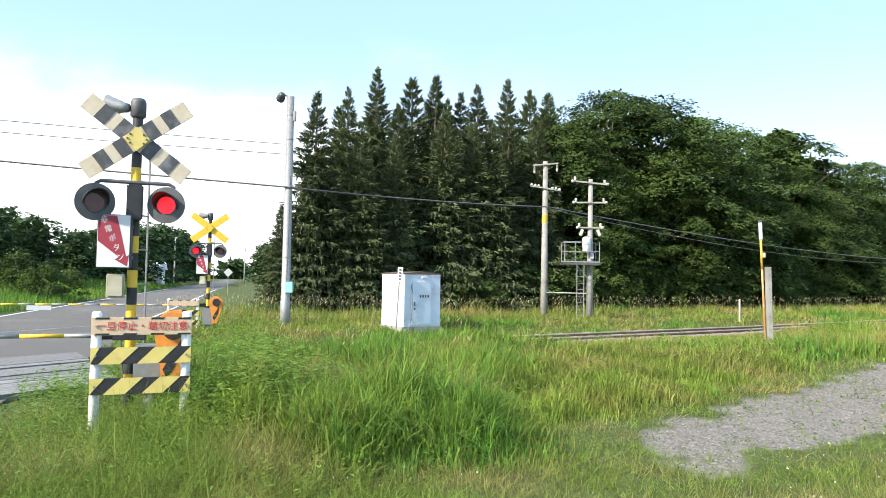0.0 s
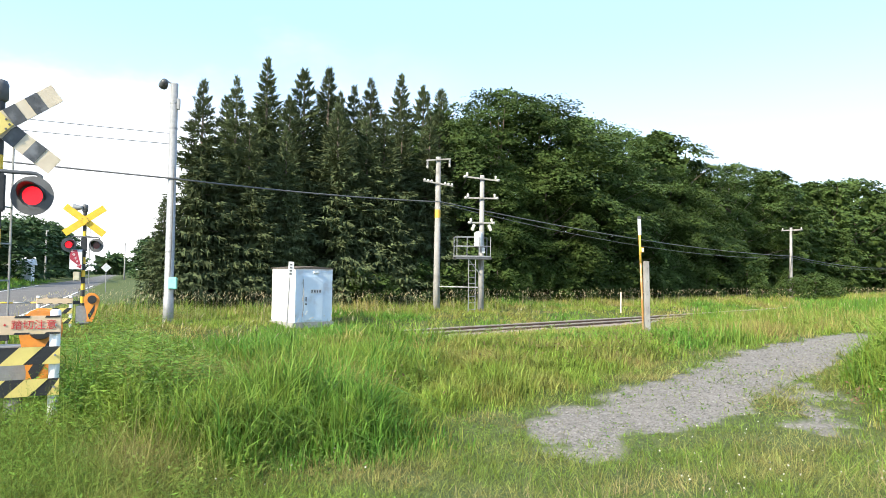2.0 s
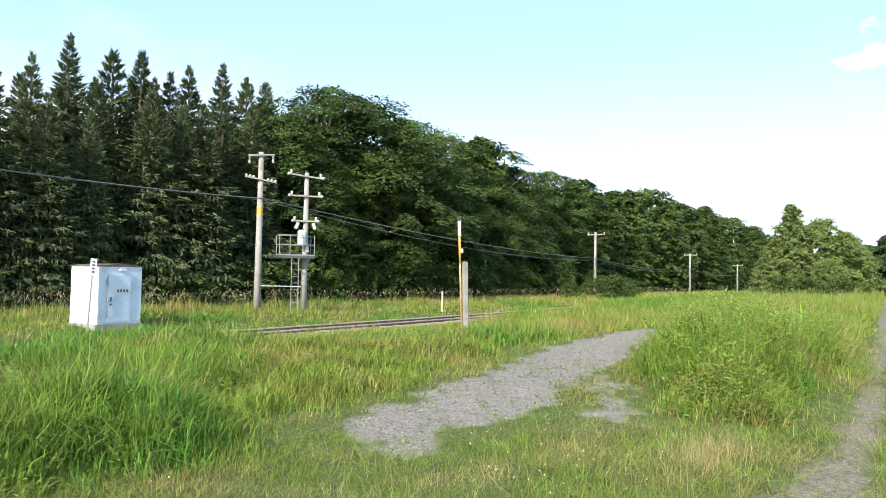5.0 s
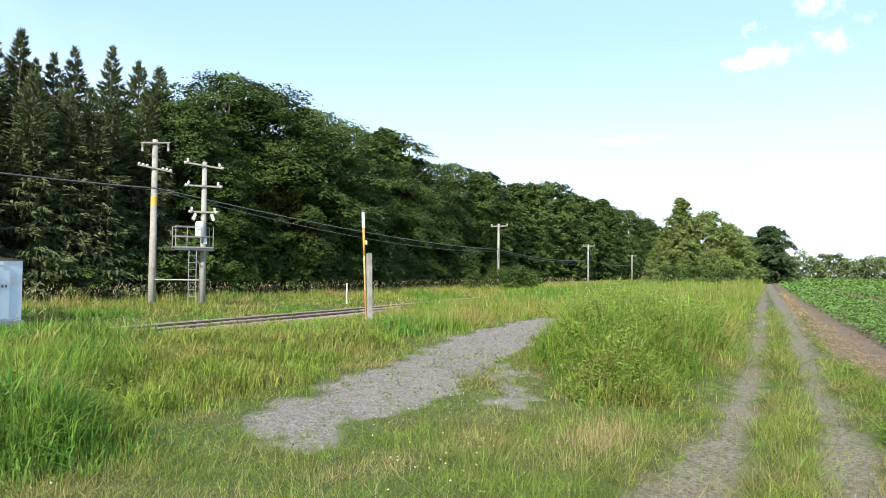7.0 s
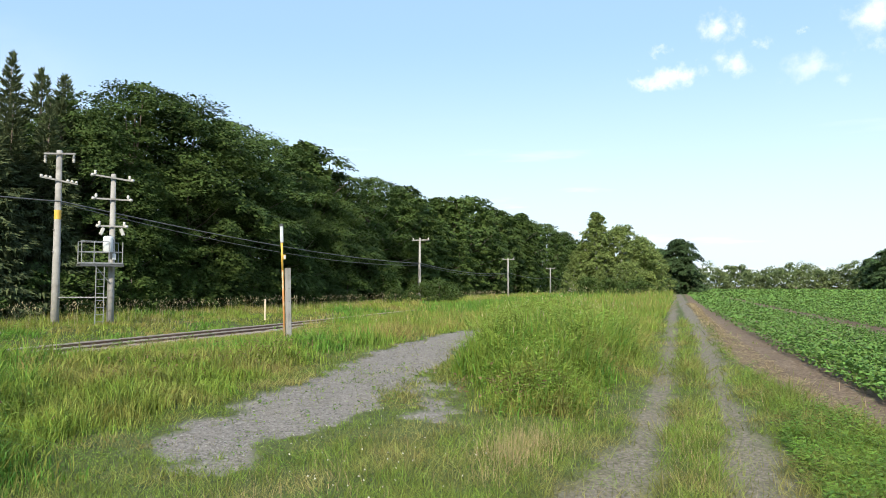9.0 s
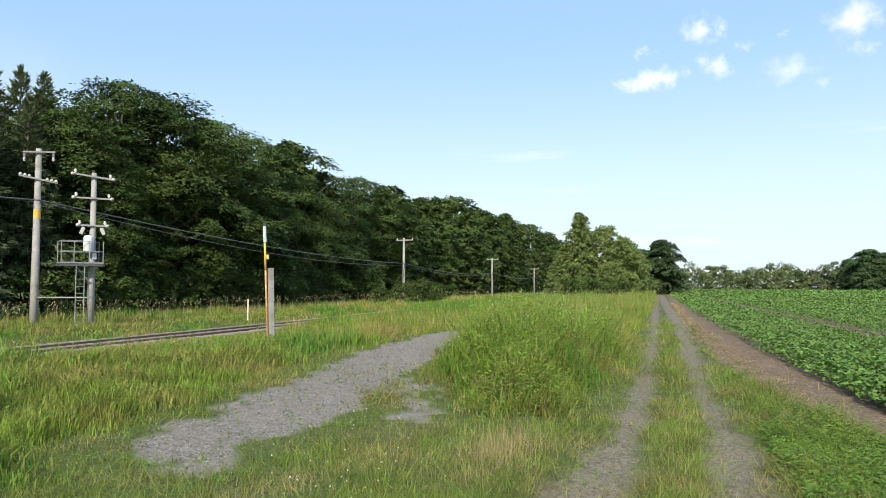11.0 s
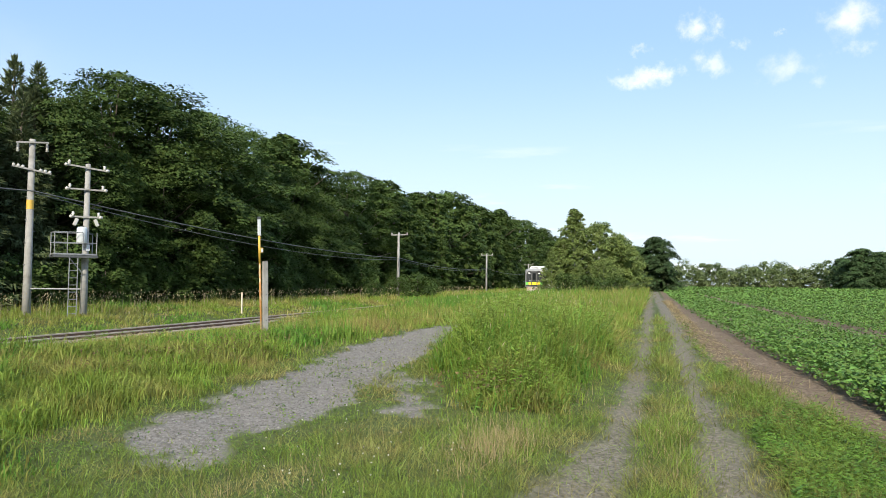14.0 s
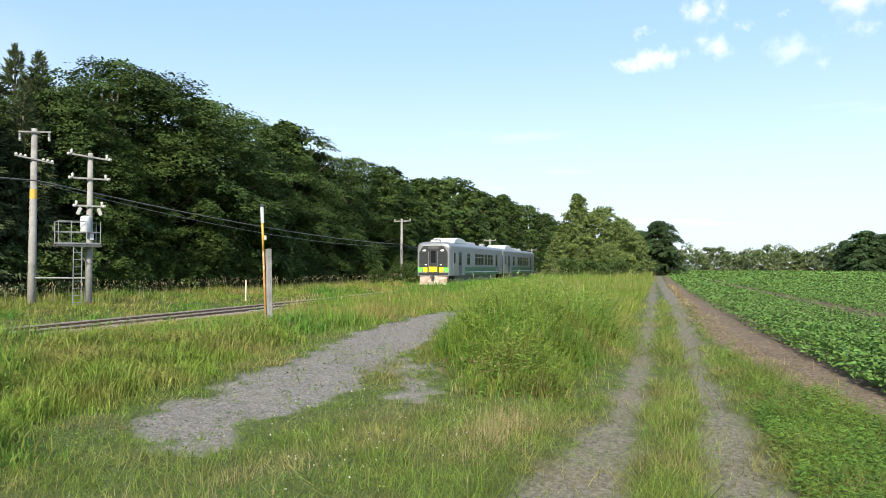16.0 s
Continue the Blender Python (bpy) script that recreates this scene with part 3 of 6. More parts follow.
def spruce_kind(seed, H=13.0, R=2.9):
    """A pointed cone of drooping boughs, each a fan of needle sprays with twigs hanging under it; returns the crown's arrays."""
    rng = np.random.default_rng(seed)
    nb, per = int(H * 34), 58
    f = np.clip(np.linspace(0.03, 0.985, nb) ** 1.04 + rng.normal(0, 0.008, nb), 0.02, 0.985)
    whorl = np.round(f * H / 0.40) * 0.40 / H + rng.normal(0, 0.009, nb)
    f = np.where(f > 0.60, np.minimum(whorl, 0.985), f)      # the young top grows in whorls
    a = np.arange(nb) * 2.39996 + rng.normal(0, 0.35, nb)
    lump = 1 + 0.10 * np.sin(a * 2 + f * 17 + seed) + 0.08 * np.sin(a * 3 - f * 31 + seed * 2)
    r = (R * (1 - f) ** 0.98 * rng.uniform(0.60, 1.13, nb) * lump + 0.06) * np.minimum(1, 0.80 + 2.2 * f)
    slope = -0.42 * (1 - f) + 0.50 * f ** 3 + rng.normal(0, 0.09, nb)
    i = np.repeat(np.arange(nb), per)
    n = len(i)
    t = rng.uniform(0.12, 1.0, n) ** 0.75
    fan = rng.uniform(-1, 1, n) * 0.30 * np.sin(np.pi * np.minimum(t, 0.82))
    o = np.stack([np.cos(a), np.sin(a), np.zeros(nb)], 1)[i]
    e = np.stack([-np.sin(a), np.cos(a), np.zeros(nb)], 1)[i]
    ri = r[i]
    P = o * (ri * t)[:, None] + e * (ri * fan)[:, None]
    P[:, 2] = f[i] * H + ri * t * slope[i] + 0.16 * ri * t ** 2.4 - 0.35 * ri * np.abs(fan) + rng.normal(0, 0.05, n)
    keep = rng.random(n) < np.clip(0.13 + 0.80 * ri / 1.5, 0, 1)
    hang = rng.random(n) < 0.34 * (1 - f[i])
    D = o * 0.75 + e * (np.sign(fan) * rng.uniform(0.1, 0.95, n))[:, None] + unit(rng, n) * 0.25
    D[:, 2] += 0.8 * slope[i] - 0.10 + 0.9 * f[i] ** 4
    D[hang] = D[hang] * 0.3 - [0, 0, 1]
    U = unit(rng, n) * 0.75 + o * 0.35 + [0, 0, 0.75]
    ln = rng.uniform(0.20, 0.42, n) * (0.50 + 0.50 * np.minimum(1, ri / 1.5))
    V, T = slim_cards(P[keep], D[keep], U[keep], ln[keep], (ln * rng.uniform(0.26, 0.40, n))[keep])
    # old twigs close to the trunk
    q = rng.integers(0, int(nb * 0.72), nb * 3)
    P = np.stack([np.cos(a[q]), np.sin(a[q]), np.zeros(len(q))], 1) * (r[q] * rng.uniform(0.05, 0.5, len(q)))[:, None] + np.stack([0 * q, 0 * q, f[q] * H - 0.15], 1)
    V3, T3 = slim_cards(P, unit(rng, len(q)) - [0, 0, 0.5], unit(rng, len(q)), np.minimum(0.75, 0.35 + 0.3 * r[q]), np.minimum(0.40, 0.10 + 0.2 * r[q]))
    V, T = np.concatenate([V, V3]), np.concatenate([T, T3 + len(V)])
    m = 8
    d = unit(rng, m) * 0.25
    d[:, 2] = 1
    V2, T2 = leaf_cards(np.tile([0, 0, H - 0.45], (m, 1)), d, unit(rng, m), np.full(m, 0.55), np.full(m, 0.09), rng)
    return np.concatenate([V, V2]), np.concatenate([T, T2 + len(V)])


def layered_kind(seed, H=13.0, R=4.5, sprays=240, leaves=85, size=0.16, low=0.03, cone=0.0, airy=0.0, reach=0.19):
    """A crown of many shallow sprays of leaves that face up and outwards, lit above with dark gaps between; returns leaf arrays and bough centres."""
    rng = np.random.default_rng(seed)
    f = np.clip(low + (0.97 - low) * (np.arange(sprays) + rng.random(sprays)) / sprays, 0, 0.975)
    dome = np.sqrt(np.maximum(0.03, 1 - (np.maximum(0, f - 0.42) / 0.57) ** 2)) * (0.86 + 0.14 * np.minimum(1, f / 0.3))
    ring = dome * (1 - cone) + cone * (0.05 + 0.95 * (1 - f) ** 0.85)
    a = np.arange(sprays) * 2.39996 + rng.normal(0, 0.4, sprays)
    lump = 1 + 0.20 * np.sin(3 * a + seed + f * 5) + 0.15 * np.sin(5 * a - f * 11 + seed * 2) + airy * rng.normal(0, 0.22, sprays)
    inner = rng.random(sprays) < 0.16
    rr = R * ring * lump * np.where(inner, rng.uniform(0.30, 0.68, sprays), rng.uniform(0.74, 1.02, sprays))
    C = np.stack([np.cos(a) * rr, np.sin(a) * rr, f * H + 0.03 * H * np.sin(2 * a + seed) * (1 - f) + airy * rng.normal(0, 0.2, sprays)], 1)
    o = np.stack([np.cos(a), np.sin(a), np.zeros(sprays)], 1)
    nrm = o * (0.42 * (1 - 0.6 * f))[:, None] + [0, 0, 0.95] + unit(rng, sprays) * 0.20
    nrm /= np.linalg.norm(nrm, axis=1, keepdims=True)
    e1 = o - nrm * np.sum(o * nrm, 1)[:, None]
    e1 /= np.linalg.norm(e1, axis=1, keepdims=True)
    e2 = np.cross(nrm, e1)
    rs = R * reach * rng.uniform(0.65, 1.30, sprays) * (1 - 0.35 * cone * f)
    i = np.repeat(np.arange(sprays), leaves)
    n = len(i)
    b, q = rng.uniform(0, 6.283, n), np.sqrt(rng.random(n))
    q = q * (1 + 0.22 * np.sin(b * 5 + i) + 0.12 * np.sin(b * 9 + 2 * i))
    u, w = np.cos(b) * q * 1.25, np.sin(b) * q
    k = rs[i]
    P = C[i] + e1[i] * (u * k)[:, None] + e2[i] * (w * k)[:, None] + nrm[i] * (rng.normal(0, 0.13 + 0.25 * airy, n) * k)[:, None]
    P[:, 2] -= 0.30 * k * q ** 2
    P[:, 2] = np.maximum(P[:, 2], 0.05)
    D = e1[i] * (0.5 + u)[:, None] + e2[i] * w[:, None] + unit(rng, n) * 0.55
    D[:, 2] -= 0.25
    U = nrm[i] + unit(rng, n) * (0.34 + 0.55 * airy)
    ln = rng.uniform(0.65, 1.35, n) * size
    V, T = slim_cards(P, D, U, ln, ln * rng.uniform(0.75, 1.1, n))
    # shaded inner foliage that closes the crown
    m = int(sprays * 2.5 * (1 - 0.75 * airy))
    j = rng.integers(0, sprays, m)
    P = C[j] * [0.55, 0.55, 0.93] + unit(rng, m) * R * 0.12
    P[:, 2] = np.maximum(P[:, 2], 0.3)
    V2, T2 = leaf_cards(P, unit(rng, m), unit(rng, m), rng.uniform(2.2, 3.6, m) * size, rng.uniform(1.6, 2.6, m) * size, rng)
    return np.concatenate([V, V2]), np.concatenate([T, T2 + len(V)]), C


def broad_kind(seed, H=13.0, R=4.5, lobes=34, leaves=460, size=0.24, low=0.08, spire=0.0, flat=0.5):
    """A crown of layered boughs: shallow drooping fans of leaves, lit above and dark below; returns leaf arrays and the boughs' centres."""
    rng = np.random.default_rng(seed)
    P, D, U, Ln, Wd, C = [], [], [], [], [], []
    for k in range(lobes):
        f = low + (0.97 - low) * ((k + 0.5) / lobes) ** 0.9
        ring = math.sqrt(max(0.02, 1 - ((f - 0.40) / 0.60) ** 2)) * (1 - spire * f)
        a = k * 2.399 + rng.normal() * 0.35
        rr = R * ring * rng.uniform(0.50, 1.0)
        c = np.array([math.cos(a) * rr, math.sin(a) * rr, f * H - 0.07 * H * rng.random()])
        rx = R * rng.uniform(0.24, 0.44) * (1 - 0.35 * spire * f)
        rad = np.array([rx, rx, rx * flat * rng.uniform(0.6, 1.2)])
        C.append(c)
        n = int(leaves * rng.uniform(0.75, 1.25) * (rx / (0.34 * R)) ** 1.3)
        u = unit(rng, n)
        u[:, 2] = np.abs(u[:, 2]) * np.where(rng.random(n) < 0.08, -0.4, 1)
        sh = np.where(rng.random(n) < 0.9, rng.uniform(0.90, 1.08, n), rng.uniform(0.4, 0.9, n))
        # ragged rim: the fan breaks into fingers
        an = np.arctan2(u[:, 1], u[:, 0])
        sh = sh * (1 + 0.20 * np.sin(an * 5 + k) + 0.12 * np.sin(an * 11 + 2 * k))
        q = u * rad * sh[:, None]
        flat_r = np.hypot(q[:, 0], q[:, 1])
        q[:, 2] -= 0.30 * flat_r ** 2 / rx
        q += 0.10 * rx * np.stack([np.sin(q[:, 1] * 5 + k), np.sin(q[:, 0] * 5 + k), np.sin(q[:, 0] * 6 + q[:, 1] * 4)], 1)
        P.append(c + q)
        d = np.stack([np.cos(an), np.sin(an), np.full(n, -0.35)], 1) + np.array([math.cos(a), math.sin(a), -0.15]) * 0.4 + unit(rng, n) * 0.38
        D.append(d)
        U.append(u * [0.9, 0.9, 0.4] + [0, 0, 0.7] + unit(rng, n) * 0.42)
        ln = rng.uniform(0.65, 1.35, n) * size
        Ln.append(ln)
        Wd.append(ln * rng.uniform(0.62, 0.92, n))
    # shaded inner foliage that closes the crown
    for c in C:
        n = 12
        P.append(c * [0.60, 0.60, 0.90] + unit(rng, n) * R * [0.20, 0.20, 0.12])
        D.append(unit(rng, n))
        U.append(unit(rng, n))
        Ln.append(rng.uniform(1.5, 2.3, n) * size)
        Wd.append(rng.uniform(1.1, 1.7, n) * size)
    P = np.concatenate(P)
    P[:, 2] = np.maximum(P[:, 2], 0.05)
    return (*leaf_cards(P, np.concatenate(D), np.concatenate(U), np.concatenate(Ln), np.concatenate(Wd), rng), np.array(C))


def tree_thing(name, seed, kind, mat, label, category, bark="bark", **kw):
    ob = thing(name, pose(0, 0, -300), label, category)
    rng = random.Random(seed)
    g = Geo()
    if kind == "spruce":
        H = kw.get("H", 13.0)
        V, T = spruce_kind(seed, **kw)
        g.tube([(0, 0, -0.3), (0, 0, H * 0.3), (0.04, 0, H * 0.7), (0, 0.03, H * 0.97)], [0.20, 0.16, 0.08, 0.015], 8)
        for k in range(26):
            z = 0.6 + k * (H - 2.5) / 26
            a = rng.uniform(0, 6.28)
            r = 0.6 * kw.get("R", 2.5) * (1 - z / H)
            g.tube([(0, 0, z), (math.cos(a) * r, math.sin(a) * r, z - 0.12 * r)], [0.035, 0.01], 5)
    else:
        H = kw.get("H", 13.0)
        V, T, C = (layered_kind if kind == "layered" else broad_kind)(seed, **kw)
        g.tube([(0, 0, -0.3), (0.05, 0.02, H * 0.2), (-0.05, 0.1, H * 0.5), (0.1, 0, H * 0.88)], [0.022 * H, 0.017 * H, 0.010 * H, 0.02], 9)
        for c in C[:: max(1, len(C) // 24)]:
            z0 = max(0.3, min(c[2] * 0.72, H * 0.6))
            mid = (c[0] * 0.45, c[1] * 0.45, z0 + (c[2] - z0) * 0.35)
            g.tube([(0, 0.05, z0), mid, tuple(c)], [0.006 * H, 0.004 * H, 0.012], 6)
    part("trunk", g, M[bark], ob, smooth=True)
    crown = new("crown", array_mesh("crown", V, T, mat))
    crown.parent = ob
    return ob


def plant_all(masters, rows, group=""):
    """Copies of the masters at rows of x, y, height; each master is as tall as its own H."""
    rng = random.Random(len(rows) * 7 + len(group))
    for k, (x, y, h) in enumerate(rows):
        src, H = masters[k % len(masters)]
        s = h / H
        w = s * rng.uniform(0.92, 1.12)
        m = Matrix.Translation((x, y, float(ground_z(x, y)) - 0.05)) @ Matrix.Rotation(rng.uniform(0, 6.28), 4, "Z") @ Matrix.Diagonal((w, w, s, 1))
        ob = copy_thing(src, m)
        if group:
            tagged(ob, group=group)


def drop_master(masters):
    for ob, _ in masters:
        for o in (*ob.children_recursive, ob):
            bpy.data.objects.remove(o)


def make_forest():
    lab = "dark green spruce with drooping branches at the wood's edge"
    sp = [(tree_thing("spruce_tree", 10 + k, "spruce", M["spruce"], lab, "tree", H=h, R=r), h) for k, (h, r) in enumerate(((10.0, 3.0), (11.5, 3.1), (12.5, 3.1), (13.5, 3.3)))]
    plant_all(sp, [(11.9, 28.2, 4.6), (13.5, 28.5, 9.7), (15.8, 30, 10.6), (19.1, 33, 12.9), (21.3, 33, 12.7), (23.6, 34, 13.5), (24.3, 31, 12.4),
                   (28.2, 33, 13.9), (30.9, 34, 13.8), (33.5, 35, 14.3), (15.4, 28, 8.6), (17.4, 28.3, 8.4), (20.4, 28.5, 9.9), (23.3, 28.5, 9.9),
                   (25.4, 34, 12.8), (26.9, 29, 10.8), (18.6, 30.0, 10.2), (22.2, 28.6, 9.6), (25.4, 29.6, 10.6), (22.0, 30.6, 11.2), (29.5, 31, 11.5),
                   (17.9, 35, 11.0), (21.6, 37.5, 12), (26.5, 38, 13)], "spruces at the edge of the wood")
    drop_master(sp)
    lab = "broadleaf tree with layered deep green foliage at the wood's edge"
    bl = [(tree_thing("broadleaf_tree", 40 + k, "layered", M["leaf"], lab, "tree", H=13.0, R=r, sprays=n, leaves=230, size=s, reach=0.21), 13.0)
          for k, (r, n, s) in enumerate(((4.6, 170, 0.17), (4.2, 160, 0.16), (5.0, 180, 0.175)))]
    plant_all(bl, [(30.4, 30.5, 11.3), (36.0, 32, 14.5), (40.3, 32, 14.6), (45.8, 32.5, 14.4), (52.1, 33, 14.2), (38.2, 29.6, 9.0), (32.4, 29.4, 7.6),
                   (45.9, 30, 9.2), (58, 32, 11.5), (65.2, 33, 13.4), (73.4, 33, 14.1), (52.0, 29.6, 8.2)], "broadleaf trees at the edge of the wood")
    drop_master(bl)
    far = [(tree_thing("broadleaf_tree", 60 + k, "layered", M["leaf"], "broadleaf tree with dense green crown in the far wood's edge", "tree",
                       H=14.0, R=r, sprays=260, leaves=40, size=0.33, reach=0.145, cone=c), 14.0) for k, (r, c) in enumerate(((4.8, 0.0), (3.6, 0.75), (4.4, 0.3)))]
    plant_all(far, [(61.9, 35, 15.6), (63.5, 35.5, 16.5), (83.7, 33, 14.5), (90, 34, 13.8), (96.9, 33, 14.7), (105, 33.5, 15.6), (114.4, 33, 16.9), (126, 33.5, 16.2),
                    (138.2, 34, 17.0), (149, 34, 17.2), (159.7, 34, 18.7), (176, 34.5, 17.5), (194.1, 35, 19.1), (214, 35, 18), (236.3, 36, 19.9), (262, 36, 19),
                    (80, 30.5, 8.0), (100, 30.5, 8.5), (121, 30.5, 9), (68, 30.3, 7.0), (145, 30.5, 10), (40, 38, 14), (50, 39, 13.6), (70, 39, 14), (86, 39, 14), (104, 39, 15), (122, 39, 16), (150, 40, 17), (185, 40, 18),
                    (290, 35, 19), (330, 34, 20)],
              "broadleaf trees at the edge of the wood")
    # trees along the road beyond the crossing
    drop_master(far)
    rs = [(tree_thing("roadside_tree", 70 + k, "broad", M["leaf_far"], "bushy dark green tree on the verge beside the road", "tree",
                      H=6.0, R=2.7, lobes=28, leaves=85, size=0.42, low=0.03, spire=0.15, flat=0.6), 6.0) for k in range(3)]
    verge = [(-20, 62, 5.6), (-17, 66, 5.0), (-15.5, 73, 4.6), (-15, 81, 5.4), (-14.5, 90, 6.2), (-14, 100, 7.2), (-13.5, 112, 8.4), (-13.5, 126, 9.4), (-13, 142, 9.8),
             (-13, 162, 10.0), (-13, 188, 10.0), (-25, 56, 5.2), (-29, 61, 6.0), (-22, 76, 6.4)]        # across and along the road, height
    spots = [(*(ROAD_SIDE * a + ROAD_DIR * q).xy, h) for a, q, h in verge]
    plant_all(rs, spots + [(60, 150, 9), (72, 180, 10), (86, 200, 11), (70, 150, 8)], "trees beside the road")
    drop_master(rs)
    lt = [(tree_thing("young_tree", 80 + k, "layered", M["leaf_light"], "light green young tree with airy crown beside the farm track", "tree", "pale_bark",
                      H=11.0, R=r, sprays=n, leaves=40, size=0.26, cone=c, airy=0.8, reach=0.115), 11.0) for k, (r, c, n) in enumerate(((3.6, 1.0, 260), (3.9, 0.25, 380)))]
    plant_all(lt, [(104.6, 11.3, 12.4), (107.9, 8.1, 10.6), (104, 13.2, 8.0), (112.1, 5.5, 9.0), (100, 13.9, 6.0), (116, 4.0, 7.4), (96, 9.8, 4.6), (99, 6.8, 5.0), (109, 11.5, 9.0)],
              "young trees beside the farm track")
    drop_master(lt)
    dk = [(tree_thing("broadleaf_tree", 90, "layered", M["leaf_far"], "dark dense broadleaf tree at the end of the farm track", "tree",
                      H=11.0, R=4.4, sprays=170, leaves=80, size=0.40, cone=0.3, airy=0.3), 11.0)]
    plant_all(dk, [(150.3, -0.2, 11.2), (150, 3.6, 9.2), (153, 6.5, 8.6)])
    plant_all(dk, [(273, -66.6, 14.5), (276, -73, 13.5), (279, -81, 14.5), (282, -90, 14.5), (280, -62.5, 11.5)], "dark trees beyond the field")
    drop_master(dk)
    # shrubs
    sh = [(tree_thing("shrub", 95 + k, "broad", M["leaf"], "low leafy green shrub", "shrub", H=2.4, R=1.5, lobes=13, leaves=190, size=0.15, low=0.12, flat=0.7), 2.4) for k in range(2)]
    plant_all(sh, [(5.3, 46, 2.0), (7.0, 49, 1.8), (4.2, 48.5, 2.3), (89, 8.0, 2.6), (86, 5.6, 2.0), (92, 11, 2.8), (95, 5, 2.6), (28.0, 27.4, 2.1), (25.6, 27.6, 2.6), (20.9, 26.9, 1.9),
                   (31.0, 27.6, 2.3), (36, 27.6, 2.4), (43, 27.8, 2.4), (50, 27.9, 2.2), (58, 28, 2.6), (66, 28, 3.0), (76, 28, 2.6), (62, 22.6, 1.9), (66, 22.2, 2.3), (70, 23, 2.0), (57.5, 23.2, 1.5), (75, 23.4, 1.8)], "shrubs")
    drop_master(sh)
    # the far hedge round the field, its green lightened to stand for haze
    Vs, Ts, n0 = [], [], 0
    rng = np.random.default_rng(5)
    for k in range(75):
        x, y = 300 + rng.normal() * 5, -2 - k * 2.4
        V, T, _ = broad_kind(200 + k, H=float(rng.uniform(7.0, 11.0)), R=float(rng.uniform(3.2, 5.2)), lobes=10, leaves=110, size=0.62, low=0.0, flat=0.8)
        Vs.append(V + [x, y, 0])
        Ts.append(T + n0)
        n0 += len(V)
    tagged(new("far_hedge", array_mesh("far_hedge", np.concatenate(Vs), np.concatenate(Ts), M["hedge"])), "far hedge and trees beyond the field, green paled for haze", "hedge", kind="stuff")
    # woods that close the distance behind the road and the camera's back
    Vs, Ts, n0 = [], [], 0
    for k in range(90):
        a = radians(62 + k * 2.9)
        d = 330 + 60 * rng.random()
        V, T, _ = broad_kind(300 + k, H=float(rng.uniform(8, 13)), R=8.0, lobes=9, leaves=24, size=2.6, low=0.0, flat=0.8)
        Vs.append(V + [math.cos(a) * d, math.sin(a) * d, 0])
        Ts.append(T + n0)
        n0 += len(V)
    tagged(new("far_woods", array_mesh("far_woods", np.concatenate(Vs), np.concatenate(Ts), M["leaf_far"])), "distant dark green woods on the horizon", "woods", kind="stuff")


make_forest()


# ---------------------------------------------------------------- grass and crops
def scatter(n, d0, d1, a0, a1, seed, power=1.0):
    """Points round the standpoint, thinning with distance."""
    rng = np.random.default_rng(seed)
    u = rng.random(n) ** power
    d = d0 * (d1 / d0) ** u
    a = np.radians(rng.uniform(a0, a1, n))
    return np.cos(a) * d, np.sin(a) * d, d, rng


def tufts(n, per, d0, d1, a0, a1, seed, power=1.0, spread=0.05):
    """Tufts of blades: places, distances, each tuft's own vigour, and each blade's way out of its tuft."""
    cx, cy, d, rng = scatter(n // per, d0, d1, a0, a1, seed, power)
    s = (spread + 0.006 * d) * rng.uniform(0.5, 1.5, len(d))
    vigour = np.clip(rng.normal(1.0, 0.30, len(d)), 0.4, 1.9)
    i = np.repeat(np.arange(len(d)), per)
    ox, oy = rng.normal(size=len(i)), rng.normal(size=len(i))
    return cx[i] + ox * s[i], cy[i] + oy * s[i], d[i], vigour[i], np.stack([ox, oy], 1), rng


def blades(x, y, h, w, rng, lean=0.35, bow=0.5, wind=(0.08, 0.02), out=None, simple=False):
    n = len(x)
    z = ground_z(x, y) - 0.02
    a = rng.uniform(0, 6.283, n)
    ln = np.abs(rng.normal(0, lean, n))
    dx, dy = np.cos(a) * ln + wind[0] * rng.random(n), np.sin(a) * ln + wind[1] * rng.random(n)
    if out is not None:
        dx, dy = dx * 0.6 + out[:, 0] * lean * 0.55, dy * 0.6 + out[:, 1] * lean * 0.55
        ln = np.hypot(dx, dy)
    b = rng.uniform(0, 6.283, n)
    sx, sy = np.cos(b) * w / 2, np.sin(b) * w / 2
    k = bow * rng.uniform(0.2, 1.5, n)
    P0 = np.stack([x, y, z], 1)
    mid = P0 + np.stack([dx * h * 0.38, dy * h * 0.38, h * 0.62], 1)
    tip = P0 + np.stack([dx * h * (0.8 + k), dy * h * (0.8 + k), h * (1 - 0.45 * k * np.minimum(1.2, ln * 2))], 1)
    S = np.stack([sx, sy, np.zeros(n)], 1)
    if simple:      # one slim triangle a blade, for short or far grass
        tip[:, 2] = np.maximum(tip[:, 2], z + 0.35 * h)
        V = np.stack([P0 - S, P0 + S, tip], 1).reshape(-1, 3)
        return V, np.arange(n * 3).reshape(-1, 3)
    V = np.stack([P0 - S * 0.8, P0 + S * 0.8, mid - S, mid + S, tip], 1).reshape(-1, 3)
    i = np.arange(n)[:, None] * 5
    T = np.concatenate([i + [[0, 1, 2]], i + [[1, 3, 2]], i + [[2, 3, 4]]], 1).reshape(-1, 3)
    return V, T


